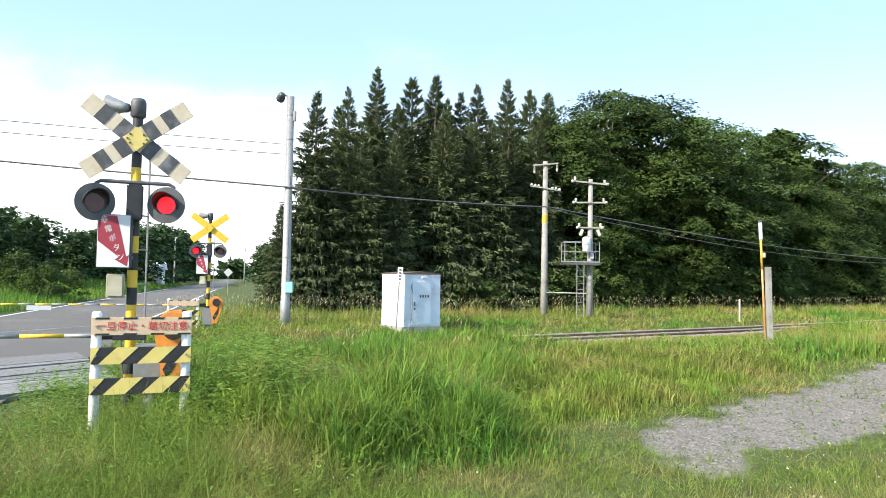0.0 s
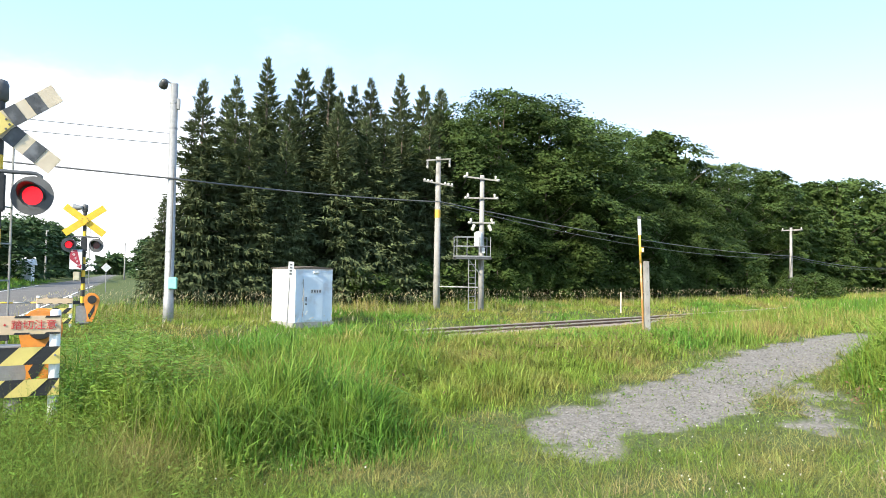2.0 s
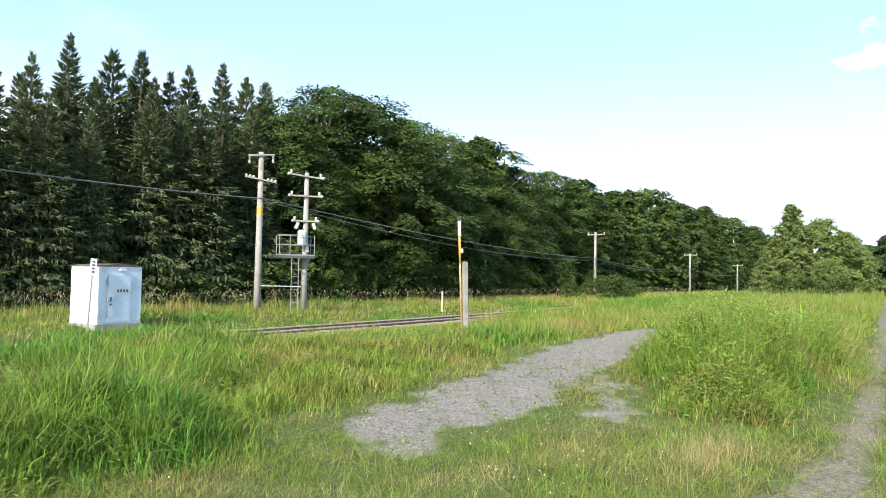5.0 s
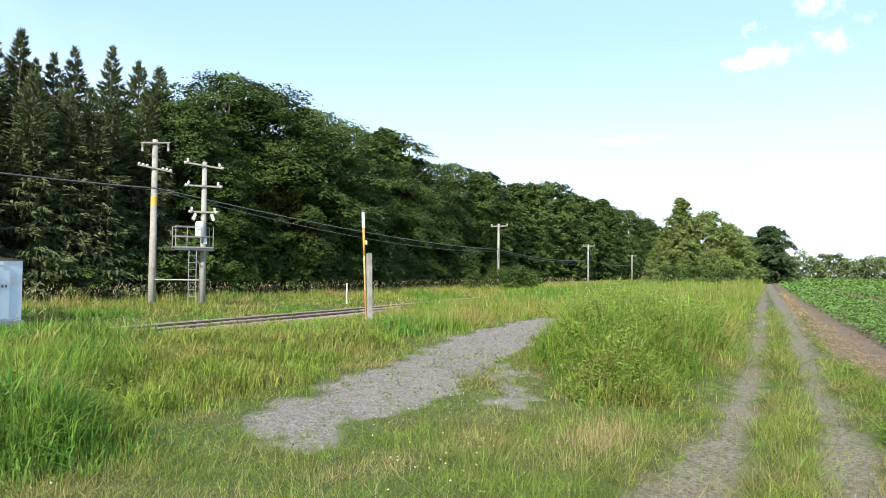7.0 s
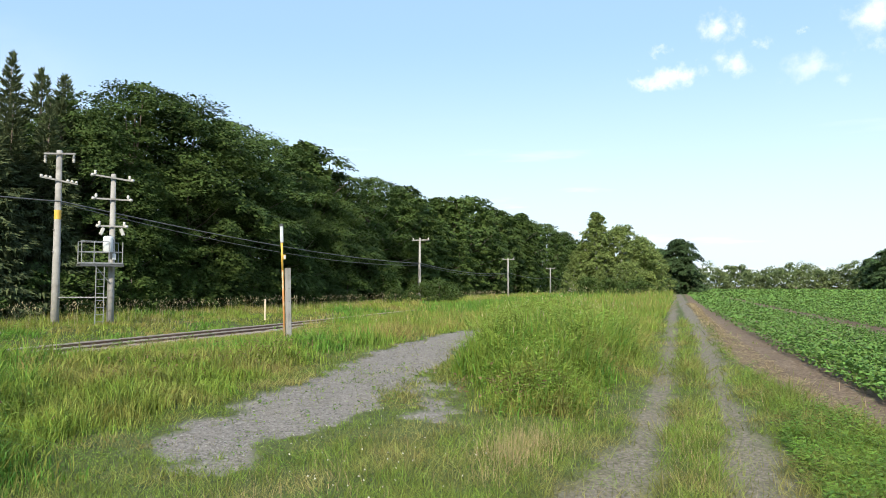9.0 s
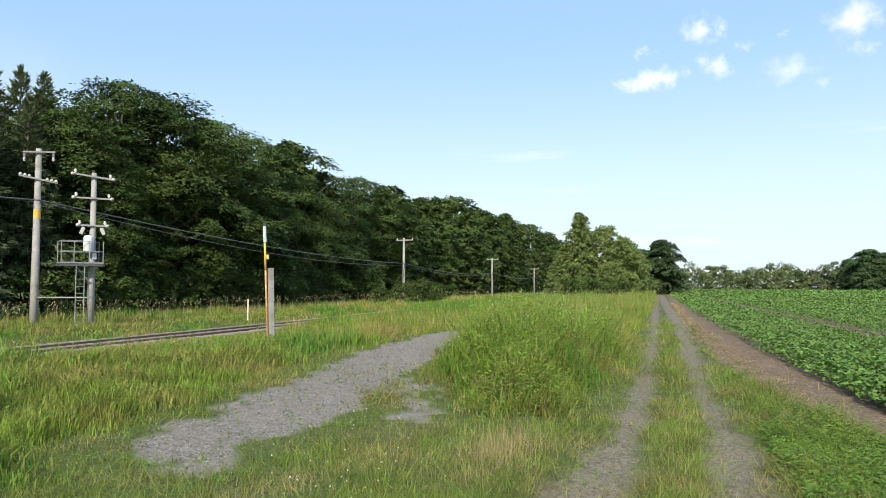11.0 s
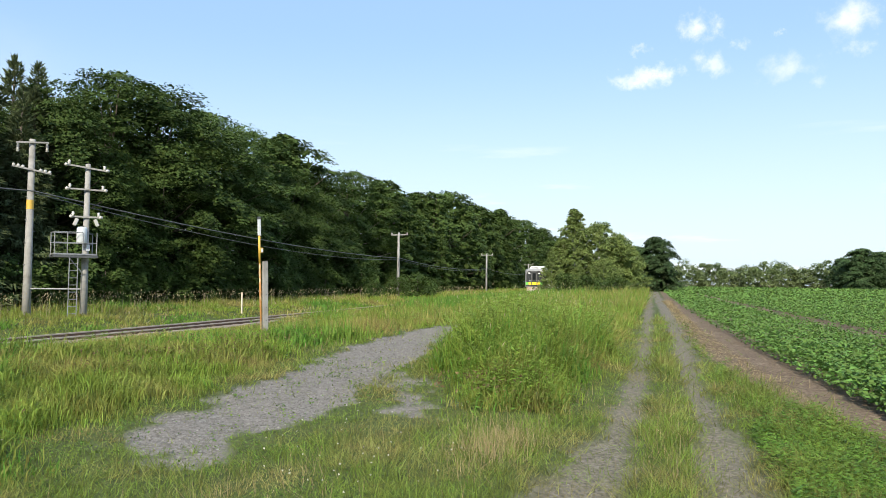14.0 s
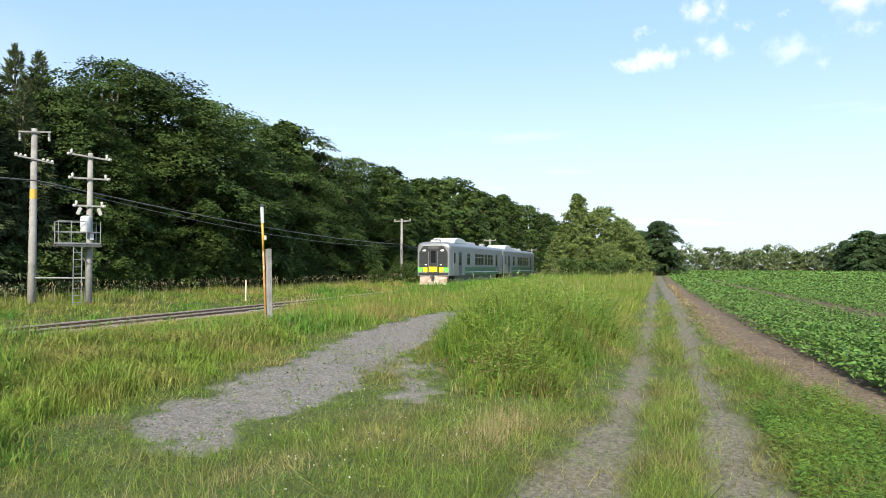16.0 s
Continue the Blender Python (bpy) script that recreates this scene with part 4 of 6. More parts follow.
def free_ground(x, y):
    """1 where grass may grow."""
    t = np.abs(y - track_y(x))
    r = road_across(x, y)
    ok = (t > 1.55 + 0.35 * wave(x, y, 1.3, 0.7)) | ((x > 36) & (t > 1.0))
    ok &= ~((r < ROAD_R + 0.15 + 0.2 * wave(x, y, 2.0, 0.1)) & (r > ROAD_L - 0.2))
    ok &= y > crop_edge(x) + 0.2
    ok &= ~((np.abs(x - 13.4) < 0.85) & (np.abs(y - 20.75) < 0.85))
    ok &= ~((t < 2.42) & (x < 3.0))
    return ok


def lawn_mask(x, y):
    """Short grass: round the standpoint, beside gravel and ruts."""
    g = np.interp(x, [-10, 0, 2.1, 2.9, 5, 7, 9, 11, 14, 22, 30], [9.5, 9.5, 8.6, 5.0, 5.3, 6.3, 6.5, 6.8, 7.7, 7.6, 7.0])
    m = step(g + 0.5 * wave(x, y, 1.2, 0.5) - y, -0.8, 0.5)
    bank = step(np.minimum(np.minimum(x - 9.0, (y - 1.15 + 0.02 * (x - 10)) * 1.3), (np.interp(x, [8, 10, 12, 15, 19, 23, 26], [2.2, 2.9, 3.7, 4.3, 4.9, 5.6, 9.5]) - y) * 1.3) + 0.45 * wave(x, y, 1.6, 2.0), -0.35, 0.9)
    return m * (1 - bank), bank


def stuff(name, V, T, mat, label, category):
    tagged(new(name, array_mesh(name, V, T, mat)), label, category, kind="stuff")


def join(lists):
    Vs, Ts, n = [], [], 0
    for V, T in lists:
        Vs.append(V)
        Ts.append(T + n)
        n += len(V)
    return np.concatenate(Vs), np.concatenate(Ts)


def bank_height(x, y):
    """Height of the overgrown bank between the gravel and the farm track."""
    return np.interp(x, [8.8, 9.6, 11, 14, 19, 23, 30, 36, 60], [0.30, 0.62, 0.86, 1.0, 1.0, 0.72, 0.62, 1.0, 1.15]) * (1 + 0.22 * wave(x, y, 1.1, 5.0) + 0.22 * wave(x, y, 3.0, 1.0) + 0.12 * wave(x, y, 6.0, 0.4))


def cards_up(P, rng, ln, aspect, tilt=0.6, rise=0.25):
    """Leaves at P that lie about level."""
    n = len(P)
    D = unit(rng, n) * [1, 1, 0.3]
    D[:, 2] += rise - 0.35 * rng.random(n)
    return leaf_cards(P, D, np.tile([0, 0, 1.0], (n, 1)) + unit(rng, n) * tilt, ln, ln * aspect, rng)


def make_short_grass():
    x, y, d, vig, out, rng = tufts(520000, 10, 1.9, 36, -24, 100, 1, 0.85, 0.045)
    lawn, bank = lawn_mask(x, y)
    clump = step(wave(x, y, 5.5, 2.2) + 0.6 * wave(x, y, 13, 0.5), 0.42, 0.80)
    worn = 1 - step(x, 5.6, 7.0)         # the overgrown end of the gravel
    stony = gravel_mask(x, y) * (1 - 0.7 * worn)
    grow = lawn * (1 - stony * (0.94 - 0.45 * clump)) * (1 - 0.86 * rut_mask(x, y)) * (1 - 0.97 * soil_mask(x, y))
    keep = free_ground(x, y) & (rng.random(len(x)) < grow)
    x, y, d, vig, out, worn = x[keep], y[keep], d[keep], vig[keep], out[keep], worn[keep]
    n = len(x)
    h = (0.05 + 0.085 * rng.random(n)) * (1 + 0.9 * np.clip(wave(x, y, 0.8, 4.0), -0.4, 1)) * (0.75 + 0.05 * np.minimum(d, 12))
    h *= vig * (1 + 1.2 * step(3.4 - x, 0, 0.8) * step(y, 3.5, 5.5)) * (1 - 0.4 * gravel_mask(x, y)) * (1 + 0.6 * worn * step(y, 3.6, 4.6) * rng.random(n))
    strip = np.exp(-((y + 0.08) / 0.22) ** 2) * step(x, 5, 7)
    h += 0.13 * strip * rng.random(n) + 0.12 * step(-y, 0.75, 1.1) * rng.random(n) * (1 - step(x, 11, 15))
    w = np.maximum(0.0055, d * 0.00105) * rng.uniform(0.7, 1.4, n)
    V, T = blades(x, y, h, w, rng, 0.75, 0.8, out=out, simple=True)
    stuff("short_grass", V, T, M["lawn"], "short patchy green turf round the gravel and ruts", "grass")


def make_clover():
    """Small round leaves low in the turf, thickest on the verge of the road and along the gravel."""
    x, y, d, rng = scatter(230000, 2.2, 15, -22, 104, 21, 0.9)
    lawn, bank = lawn_mask(x, y)
    edge = np.exp(-((y - np.interp(x, [5, 9, 13], [3.5, 3.6, 4.2])) / 0.45) ** 2) * (x > 4.5) * (x < 14)
    left = step(3.8 - x, 0, 1.2) * step(y, 4.2, 6.0)
    dens = 0.16 * np.clip(0.3 + wave(x, y, 1.3, 2.9), 0, 1) + 0.6 * edge * np.clip(0.4 + wave(x, y, 2.0, 1.0), 0, 1) + 1.0 * left + 0.55 * np.exp(-(((x - 5.4) / 1.1) ** 2 + ((y - 5.2) / 0.8) ** 2))
    tuft = step(wave(x, y, 5.5, 2.2) + 0.6 * wave(x, y, 13, 0.5), 0.40, 0.75)
    dens = dens * (1 - 0.85 * gravel_mask(x, y)) + 0.75 * tuft * gravel_mask(x, y)
    keep = free_ground(x, y) & (rng.random(len(x)) < dens * np.maximum(lawn, gravel_mask(x, y)) * (1 - 0.95 * rut_mask(x, y)) * (1 - soil_mask(x, y)))
    x, y, d, left = x[keep], y[keep], d[keep], left[keep]
    n = len(x)
    P = np.stack([x, y, ground_z(x, y) + rng.uniform(0.02, 0.09, n) * (1 + 2.4 * left * (0.6 + 0.5 * wave(x, y, 1.7, 0.3)))], 1)
    V, T = cards_up(P, rng, np.maximum(0.018, d * 0.0027) * rng.uniform(0.7, 1.5, n), 0.7, 0.8)
    stuff("clover_leaves", V, T, M["clover"], "bright green clover and low leafy herbs in the turf", "clover")


def make_dry_grass():
    x, y, d, rng = scatter(80000, 2.5, 40, -24, 96, 2, 0.9)
    lawn, bank = lawn_mask(x, y)
    spot = 0.8 * np.clip(wave(x, y, 0.55, 7.3) - 0.25, 0, 1) + 1.5 * np.exp(-(((x - 7.0) / 1.0) ** 2 + ((y - 1.6) / 0.38) ** 2))
    spot += 1.5 * np.exp(-(((x - 15.6) / 2.4) ** 2 + ((y - 13.2) / 1.6) ** 2)) + 0.9 * np.exp(-(((x - 21) / 2.4) ** 2 + ((y - 14.6) / 0.7) ** 2))
    spot += 0.5 * np.exp(-(((x - 4.6) / 1.2) ** 2 + ((y - 3.0) / 0.6) ** 2)) + 0.5 * np.exp(-(((x - 12.6) / 0.8) ** 2 + ((y - 19.2) / 0.5) ** 2))
    keep = free_ground(x, y) & ((x > 3.3) | (y < 3)) & (rng.random(len(x)) < spot * 0.8 * (1 - gravel_mask(x, y)) * (1 - rut_mask(x, y)) * (1 - 0.93 * soil_mask(x, y)))
    x, y, d, lawn = x[keep], y[keep], d[keep], lawn[keep]
    h = (0.10 + 0.16 * rng.random(len(x))) * lawn + (1 - lawn) * (0.40 + 0.30 * rng.random(len(x))) * (1 - 0.6 * step(y, 8, 13))
    # a bleached tussock beside the ruts, and thin stalks between them
    for m, cx, cy, sx_, sy_ in ((850, 6.95, 1.5, 0.45, 0.18), (300, 7.2, -0.05, 0.9, 0.16)):
        x, y = np.append(x, cx + rng.normal(size=m) * sx_), np.append(y, cy + rng.normal(size=m) * sy_)
        d, h = np.append(d, np.full(m, cx)), np.append(h, rng.uniform(0.10, 0.30, m))
    V, T = blades(x, y, h, np.maximum(0.0045, d * 0.0007), rng, 0.5, 0.7, simple=True)
    # straw and stalks strewn on the bare strip beside the crop
    k = 9000
    sx = 9 * (70 / 9) ** rng.random(k)
    sy = crop_edge(sx) + 0.55 + rng.random(k) ** 1.1 * np.maximum(0.3, soil_edge(sx) - crop_edge(sx) - 0.5)
    P = np.stack([sx, sy, ground_z(sx, sy) + 0.012], 1)
    ln = rng.uniform(0.04, 0.16, k) * np.maximum(1, sx / 20)
    V2, T2 = leaf_cards(P, unit(rng, k) * [1, 1, 0.12], np.tile([0, 0, 1.0], (k, 1)), ln, np.maximum(0.008, sx * 0.0008), rng)
    V, T = join([(V, T), (V2, T2)])
    stuff("dry_grass", V, T, M["straw"], "straw-coloured dry grass stalks among the green", "grass")


def meadow_height(x, y, rng, bank, lawn):
    """Tall growth, and how lush it is."""
    n = len(x)
    lush = step(wave(x, y, 0.42, 2.6) + 0.9 * np.exp(-(((x - 6.5) / 4.5) ** 2 + ((y - 10.5) / 4.0) ** 2)), 0.05, 0.6)
    h = (0.30 + 0.22 * rng.random(n)) * (1 + 0.35 * wave(x, y, 0.7, 6.0) + 0.40 * wave(x, y, 2.1, 3.0) + 0.30 * wave(x, y, 4.7, 1.2)) + lush * 0.26 * rng.random(n) * (1 - 0.5 * step(x, 9, 13))
    h *= 1 - 0.65 * lawn
    h += 0.60 * step(x, 33, 42) * np.exp(-((y - 12.5) / 3.0) ** 2)
    # it is kept low towards the rails, and thins out far along the line
    cap = 1.34 - 1.72 * y / track_y(x) + 0.50 * (1 - step(x, 9.3, 12.2)) + 0.75 * step(x, 23.5, 29) + 0.10 * rng.random(n)
    h = np.where((y < track_y(x)) & (bank < 0.3), np.minimum(h, np.maximum(cap, 0.06 + 0.07 * rng.random(n))), h)
    h *= 1 - 0.15 * step(x, 24, 40) * (1 - bank)
    far_side = step(y - track_y(x), 1.0, 2.0) * (1 - step(y, 22, 25))
    h *= 1 - 0.50 * far_side * (1 - step(x, 34, 50))
    h = h * (1 - bank) + bank * bank_height(x, y) * rng.uniform(0.55, 1.0, n)
    return h, lush


def make_meadow():
    near, far = [[], []], [[], []]
    for count, per, d0, d1, seed, a1 in ((330000, 13, 4.6, 19, 3, 96), (330000, 9, 17, 150, 13, 78)):
        x, y, d, vig, out, rng = tufts(count, per, d0, d1, -4, a1, seed, 0.95, 0.05)
        lawn, bank = lawn_mask(x, y)
        keep = free_ground(x, y) & ~((x < 2.5) & (y < 13)) & (y > 0.75) & (y < 30) & (d > 4.5) & (rng.random(len(x)) < (1 - lawn) * (1 - gravel_mask(x, y)) * (1 - rut_mask(x, y)))
        x, y, d, bank, lawn, vig, out = x[keep], y[keep], d[keep], bank[keep], lawn[keep], vig[keep], out[keep]
        h, lush = meadow_height(x, y, rng, bank, lawn)
        h *= 0.45 + 0.55 * vig
        n = len(x)
        w = np.maximum(0.0085, d * 0.00095) * rng.uniform(0.7, 1.5, n)
        far_reed = step(x, 32, 40) * np.exp(-((y - 11.5) / 4.0) ** 2)
        pick = (vig * 7.31) % 1.0 < np.maximum(np.maximum(lush * (1 - 0.8 * bank), bank * 0.18), far_reed)
        one = d0 > 10
        for q, store in ((pick, 0), (~pick, 1)):
            V, T = blades(x[q], y[q], h[q], w[q] * (1.35 if store == 0 else 1.0) * (1.3 if one else 1.0), rng, 0.42 if store == 0 else 0.5, 0.85, out=out[q], simple=one)
            (near, far)[store][0].append((V, T))
    V, T = join(near[0])
    stuff("tall_grass", V, T, M["reed"], "tall lush green reed grass leaning in the breeze", "grass")
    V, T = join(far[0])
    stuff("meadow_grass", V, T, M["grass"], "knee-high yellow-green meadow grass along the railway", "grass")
    # the rough verge on the other side of the road
    x, y, d, rng = scatter(70000, 30, 120, 66, 100, 31)
    keep = (road_across(x, y) < ROAD_L - 0.3) & (road_across(x, y) > ROAD_L - 30)
    x, y, d = x[keep], y[keep], d[keep]
    V, T = blades(x, y, rng.uniform(0.25, 0.6, len(x)), d * 0.0013, rng, 0.5, 0.8, simple=True)
    stuff("verge_grass", V, T, M["reed"], "rough green grass on the verge across the road", "grass")


def make_seed_heads():
    x, y, d, rng = scatter(34000, 7, 110, 0, 92, 4)
    lawn, bank = lawn_mask(x, y)
    pick = rng.random(len(x))
    keep = free_ground(x, y) & (((y > 22.0) & (y < 28.5)) | ((y > 8) & (x > 4) & (pick < 0.22 * np.clip(wave(x, y, 0.5, 1.0), 0, 1))) | ((bank > 0.7) & (pick < 0.10)))
    x, y, d, bank = x[keep], y[keep], d[keep], bank[keep]
    h = (0.55 + 0.32 * rng.random(len(x))) * (1 - bank) + bank * (bank_height(x, y) + 0.12)
    z = ground_z(x, y)
    P = np.stack([x + 0.1 * rng.normal(size=len(x)), y + 0.1 * rng.normal(size=len(x)), z + h], 1)
    D = rng.normal(size=(len(x), 3)) * 0.35 + [0.35, 0, 0.9]
    ln = rng.uniform(0.09, 0.17, len(x)) * (1 - 0.3 * bank)
    V, T = leaf_cards(P, D, unit(rng, len(x)), ln, np.maximum(0.010, d * 0.0006), rng)
    V2, T2 = blades(x, y, h, np.maximum(0.003, d * 0.00025), rng, 0.05, 0.1, wind=(0, 0), simple=True)
    V, T = join([(V, T), (V2, T2)])
    stuff("seed_heads", V, T, M["seed"], "pale buff seed heads of tall grass", "grass")
    # rusty dock and sorrel between the gravel and the rails, and at the foot of the bank
    x, y, d, rng = scatter(26000, 7, 24, 4, 60, 14)
    spot = np.exp(-(((x - 13.5) / 2.6) ** 2 + ((y - 8.5 - 0.1 * (x - 13.5)) / 0.7) ** 2)) + 0.3 * np.exp(-(((x - 9.3) / 0.5) ** 2 + ((y - 2.3) / 0.6) ** 2)) + 0.35 * np.exp(-(((x - 5.2) / 0.9) ** 2 + ((y - 7.6) / 0.8) ** 2))
    keep = free_ground(x, y) & (rng.random(len(x)) < spot * 0.8) & (gravel_mask(x, y) < 0.3)
    x, y, d = x[keep], y[keep], d[keep]
    n, k = len(x), 5
    X, Y = np.repeat(x, k), np.repeat(y, k)
    P = np.stack([X + rng.normal(0, 0.04, n * k), Y + rng.normal(0, 0.04, n * k), ground_z(X, Y) + np.repeat(rng.uniform(0.22, 0.5, n), k) * rng.uniform(0.5, 1, n * k)], 1)
    V, T = cards_up(P, rng, rng.uniform(0.03, 0.07, n * k), 0.45, 0.9, 0.6)
    stuff("dock_weeds", V, T, M["dock"], "rusty brown dock seed stalks among the grass", "weeds")


def make_weeds():
    """Leafy weeds: upright stems with slim leaves all the way up."""
    x, y, d, rng = scatter(46000, 3.6, 30, -22, 104, 6, 0.95)
    for count, d0, d1, a0, a1, seed in ((9000, 8.8, 26, 2, 21, 61), (7000, 5.5, 17, 56, 84, 62), (4500, 4.0, 13, -20, -6, 63)):
        x2, y2, d2, _ = scatter(count, d0, d1, a0, a1, seed)
        x, y, d = np.append(x, x2), np.append(y, y2), np.append(d, d2)
    lawn, bank = lawn_mask(x, y)
    across = road_across(x, y)
    road_side = np.exp(-((across + 1.2) / 1.5) ** 2) * (y < 20) * (y > 3.5)
    thicket = np.exp(-(((x - 3.3 - 0.30 * (y - 8)) / 0.95) ** 2)) * step(y, 5.6, 7.2) * (1 - step(y, 14, 18))
    front = bank * (1 - step(x, 17, 23))
    verge = step(-y, 0.8, 1.0) * (1 - soil_mask(x, y)) * (x > 4.0)
    keep = free_ground(x, y) & ((y > 0.75) | (y < -0.75))
    keep &= rng.random(len(x)) < np.clip(0.45 * verge + 0.8 * thicket + 0.35 * road_side + 0.50 * front + 0.10 * bank + 0.22 * np.clip(wave(x, y, 0.9, 8.0), 0, 1) * (1 - lawn), 0, 1)
    x, y, d, bank, lawn, thicket, verge = x[keep], y[keep], d[keep], bank[keep], lawn[keep], thicket[keep], verge[keep]
    n, k = len(x), 10
    h = rng.uniform(0.20, 0.50, n) * (1 - 0.5 * lawn * (1 - thicket)) * (1 - 0.3 * verge)
    h = h * (1 - bank) + bank * bank_height(x, y) * rng.uniform(0.55, 1.08, n)
    h = h * (1 - thicket) + thicket * rng.uniform(0.55, 0.95, n) * (1 + 0.25 * wave(x, y, 1.6, 3.3))
    u = np.tile(np.linspace(0.15, 1, k), n)
    X, Y, H = np.repeat(x, k), np.repeat(y, k), np.repeat(h, k)
    a = np.tile(np.arange(k) * 2.4, n) + np.repeat(rng.uniform(0, 6.28, n), k)
    lean = np.repeat(rng.normal(0, 0.10, (n, 2)), k, 0)
    P = np.stack([X + lean[:, 0] * H * u, Y + lean[:, 1] * H * u, ground_z(X, Y) + H * u], 1)
    D = np.stack([np.cos(a), np.sin(a), 0.45 - 0.7 * rng.random(n * k)], 1)
    ln = (0.120 - 0.055 * u) * (1 - 0.25 * np.repeat(lawn, k)) * rng.uniform(0.7, 1.3, n * k) * np.repeat(np.maximum(1, d / 12), k)
    U = np.tile([0, 0, 1.0], (n * k, 1)) + unit(rng, n * k) * 0.5
    rod = np.repeat(bank > 0.3, k)
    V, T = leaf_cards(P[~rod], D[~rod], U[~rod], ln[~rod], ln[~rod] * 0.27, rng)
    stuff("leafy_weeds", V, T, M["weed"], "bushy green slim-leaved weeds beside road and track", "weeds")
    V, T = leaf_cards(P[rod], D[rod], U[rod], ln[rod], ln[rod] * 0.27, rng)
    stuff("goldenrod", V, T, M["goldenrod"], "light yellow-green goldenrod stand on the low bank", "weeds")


def make_gravel():
    # clover heads
    x, y, d, rng = scatter(1500, 3, 12, 0, 96, 8)
    lawn, bank = lawn_mask(x, y)
    keep = free_ground(x, y) & (y > 1.5) & (rng.random(len(x)) < lawn * (1 - gravel_mask(x, y)) * np.clip(wave(x, y, 1.1, 5.5), 0, 1))
    x, y, d = x[keep], y[keep], d[keep]
    k = 6
    X, Y = np.repeat(x, k), np.repeat(y, k)
    P = np.stack([X, Y, ground_z(X, Y) + np.repeat(rng.uniform(0.08, 0.16, len(x)), k)], 1)
    V, T = leaf_cards(P, unit(rng, len(P)), unit(rng, len(P)), np.full(len(P), 0.010), np.full(len(P), 0.010), rng)
    stuff("clover_blossom", V, T, M["flower"], "small off-white clover blossoms in the turf", "flowers")
    # gravel stones
    x, y, d, rng = scatter(130000, 3.2, 28, -8, 60, 9, 0.9)
    g = np.maximum(gravel_mask(x, y), 0.45 * rut_mask(x, y) * (x < 12))
    keep = rng.random(len(x)) < g * 0.9
    x, y, d = x[keep], y[keep], d[keep]
    n = len(x)
    r = rng.uniform(0.35, 1.0, n) ** 1.6 * 0.019 * np.maximum(1, d / 9) ** 0.8 * (0.5 + 0.5 * gravel_mask(x, y))
    octa = np.array([(1, 0, 0), (0, 1, 0), (-1, 0, 0), (0, -1, 0), (0, 0, 0.75), (0, 0, -0.5)])
    V = octa[None] * r[:, None, None] * rng.uniform(0.6, 1.4, (n, 6, 1))
    an = rng.uniform(0, 6.28, n)
    c, q = np.cos(an)[:, None], np.sin(an)[:, None]
    V = np.stack([V[..., 0] * c - V[..., 1] * q, V[..., 0] * q + V[..., 1] * c, V[..., 2]], -1) + np.stack([x, y, ground_z(x, y) + r * 0.3], 1)[:, None]
    T = (np.arange(n)[:, None, None] * 6 + np.array([(0, 1, 4), (1, 2, 4), (2, 3, 4), (3, 0, 4)])[None]).reshape(-1, 3)
    stuff("gravel", V.reshape(-1, 3), T, M["stone"], "loose grey crushed-stone gravel", "gravel")


def make_grass():
    make_short_grass()
    make_clover()
    make_dry_grass()
    make_meadow()
    make_seed_heads()
    make_weeds()
    make_gravel()


make_grass()


def make_crops():
    """Rows of low leafy plants on the field, in line with the bare strip, in beds with a furrow between."""
    rng = np.random.default_rng(12)
    n = 185000
    d = 8.5 * (300 / 8.5) ** (rng.random(n) ** 1.1)
    a = np.radians(rng.uniform(-21, -0.3, n))
    x, y = np.cos(a) * d, np.sin(a) * d
    row = 0.66
    v = crop_edge(x) - 0.36 - y          # metres into the field
    k = np.round(v / row)
    v = np.where(d < 60, k * row + rng.normal(0, 0.19, n), v)
    y = crop_edge(x) - 0.36 - v
    keep = (v > -0.36) & (np.abs(v - 3.85) > 0.60) & (np.abs(v - 23.5) > 0.8) & (x < 290)
    x, y, d, v = x[keep], y[keep], d[keep], v[keep]
    n = len(x)
    off = np.abs(v / row - np.round(v / row)) * row
    top = 0.36 * (1 - (np.minimum(off, 0.33) / 0.44) ** 2) * (1 + 0.15 * wave(x, y, 1.7, 0.4))
    z = ground_z(x, y) + top * rng.uniform(0.35, 1.05, n) ** 0.7
    ln = np.maximum(0.078, d * 0.0028) * rng.uniform(0.7, 1.3, n)
    D = unit(rng, n) * [1, 1, 0.5]
    D[:, 2] -= 0.15
    V, T = leaf_cards(np.stack([x, y, z], 1), D, np.tile([0, 0, 1.0], (n, 1)) + unit(rng, n) * 0.55, ln, ln * 0.78, rng)
    stuff("crop_rows", V, T, M["crop"], "rows of low leafy green crop plants on dark soil", "crops")


make_crops()


# ---------------------------------------------------------------- the level crossing
def bands(parent, name, x, y, z0, z1, r, first, mats, step_=0.18):
    z, k = z0, first
    while z < z1 - 1e-4:
        e = min(z + step_, z1)
        part(name, Geo().lathe([(r, z), (r, e)], (x, y, 0), sides=20), mats[k % 2], parent, smooth=False)
        z, k = e, k + 1


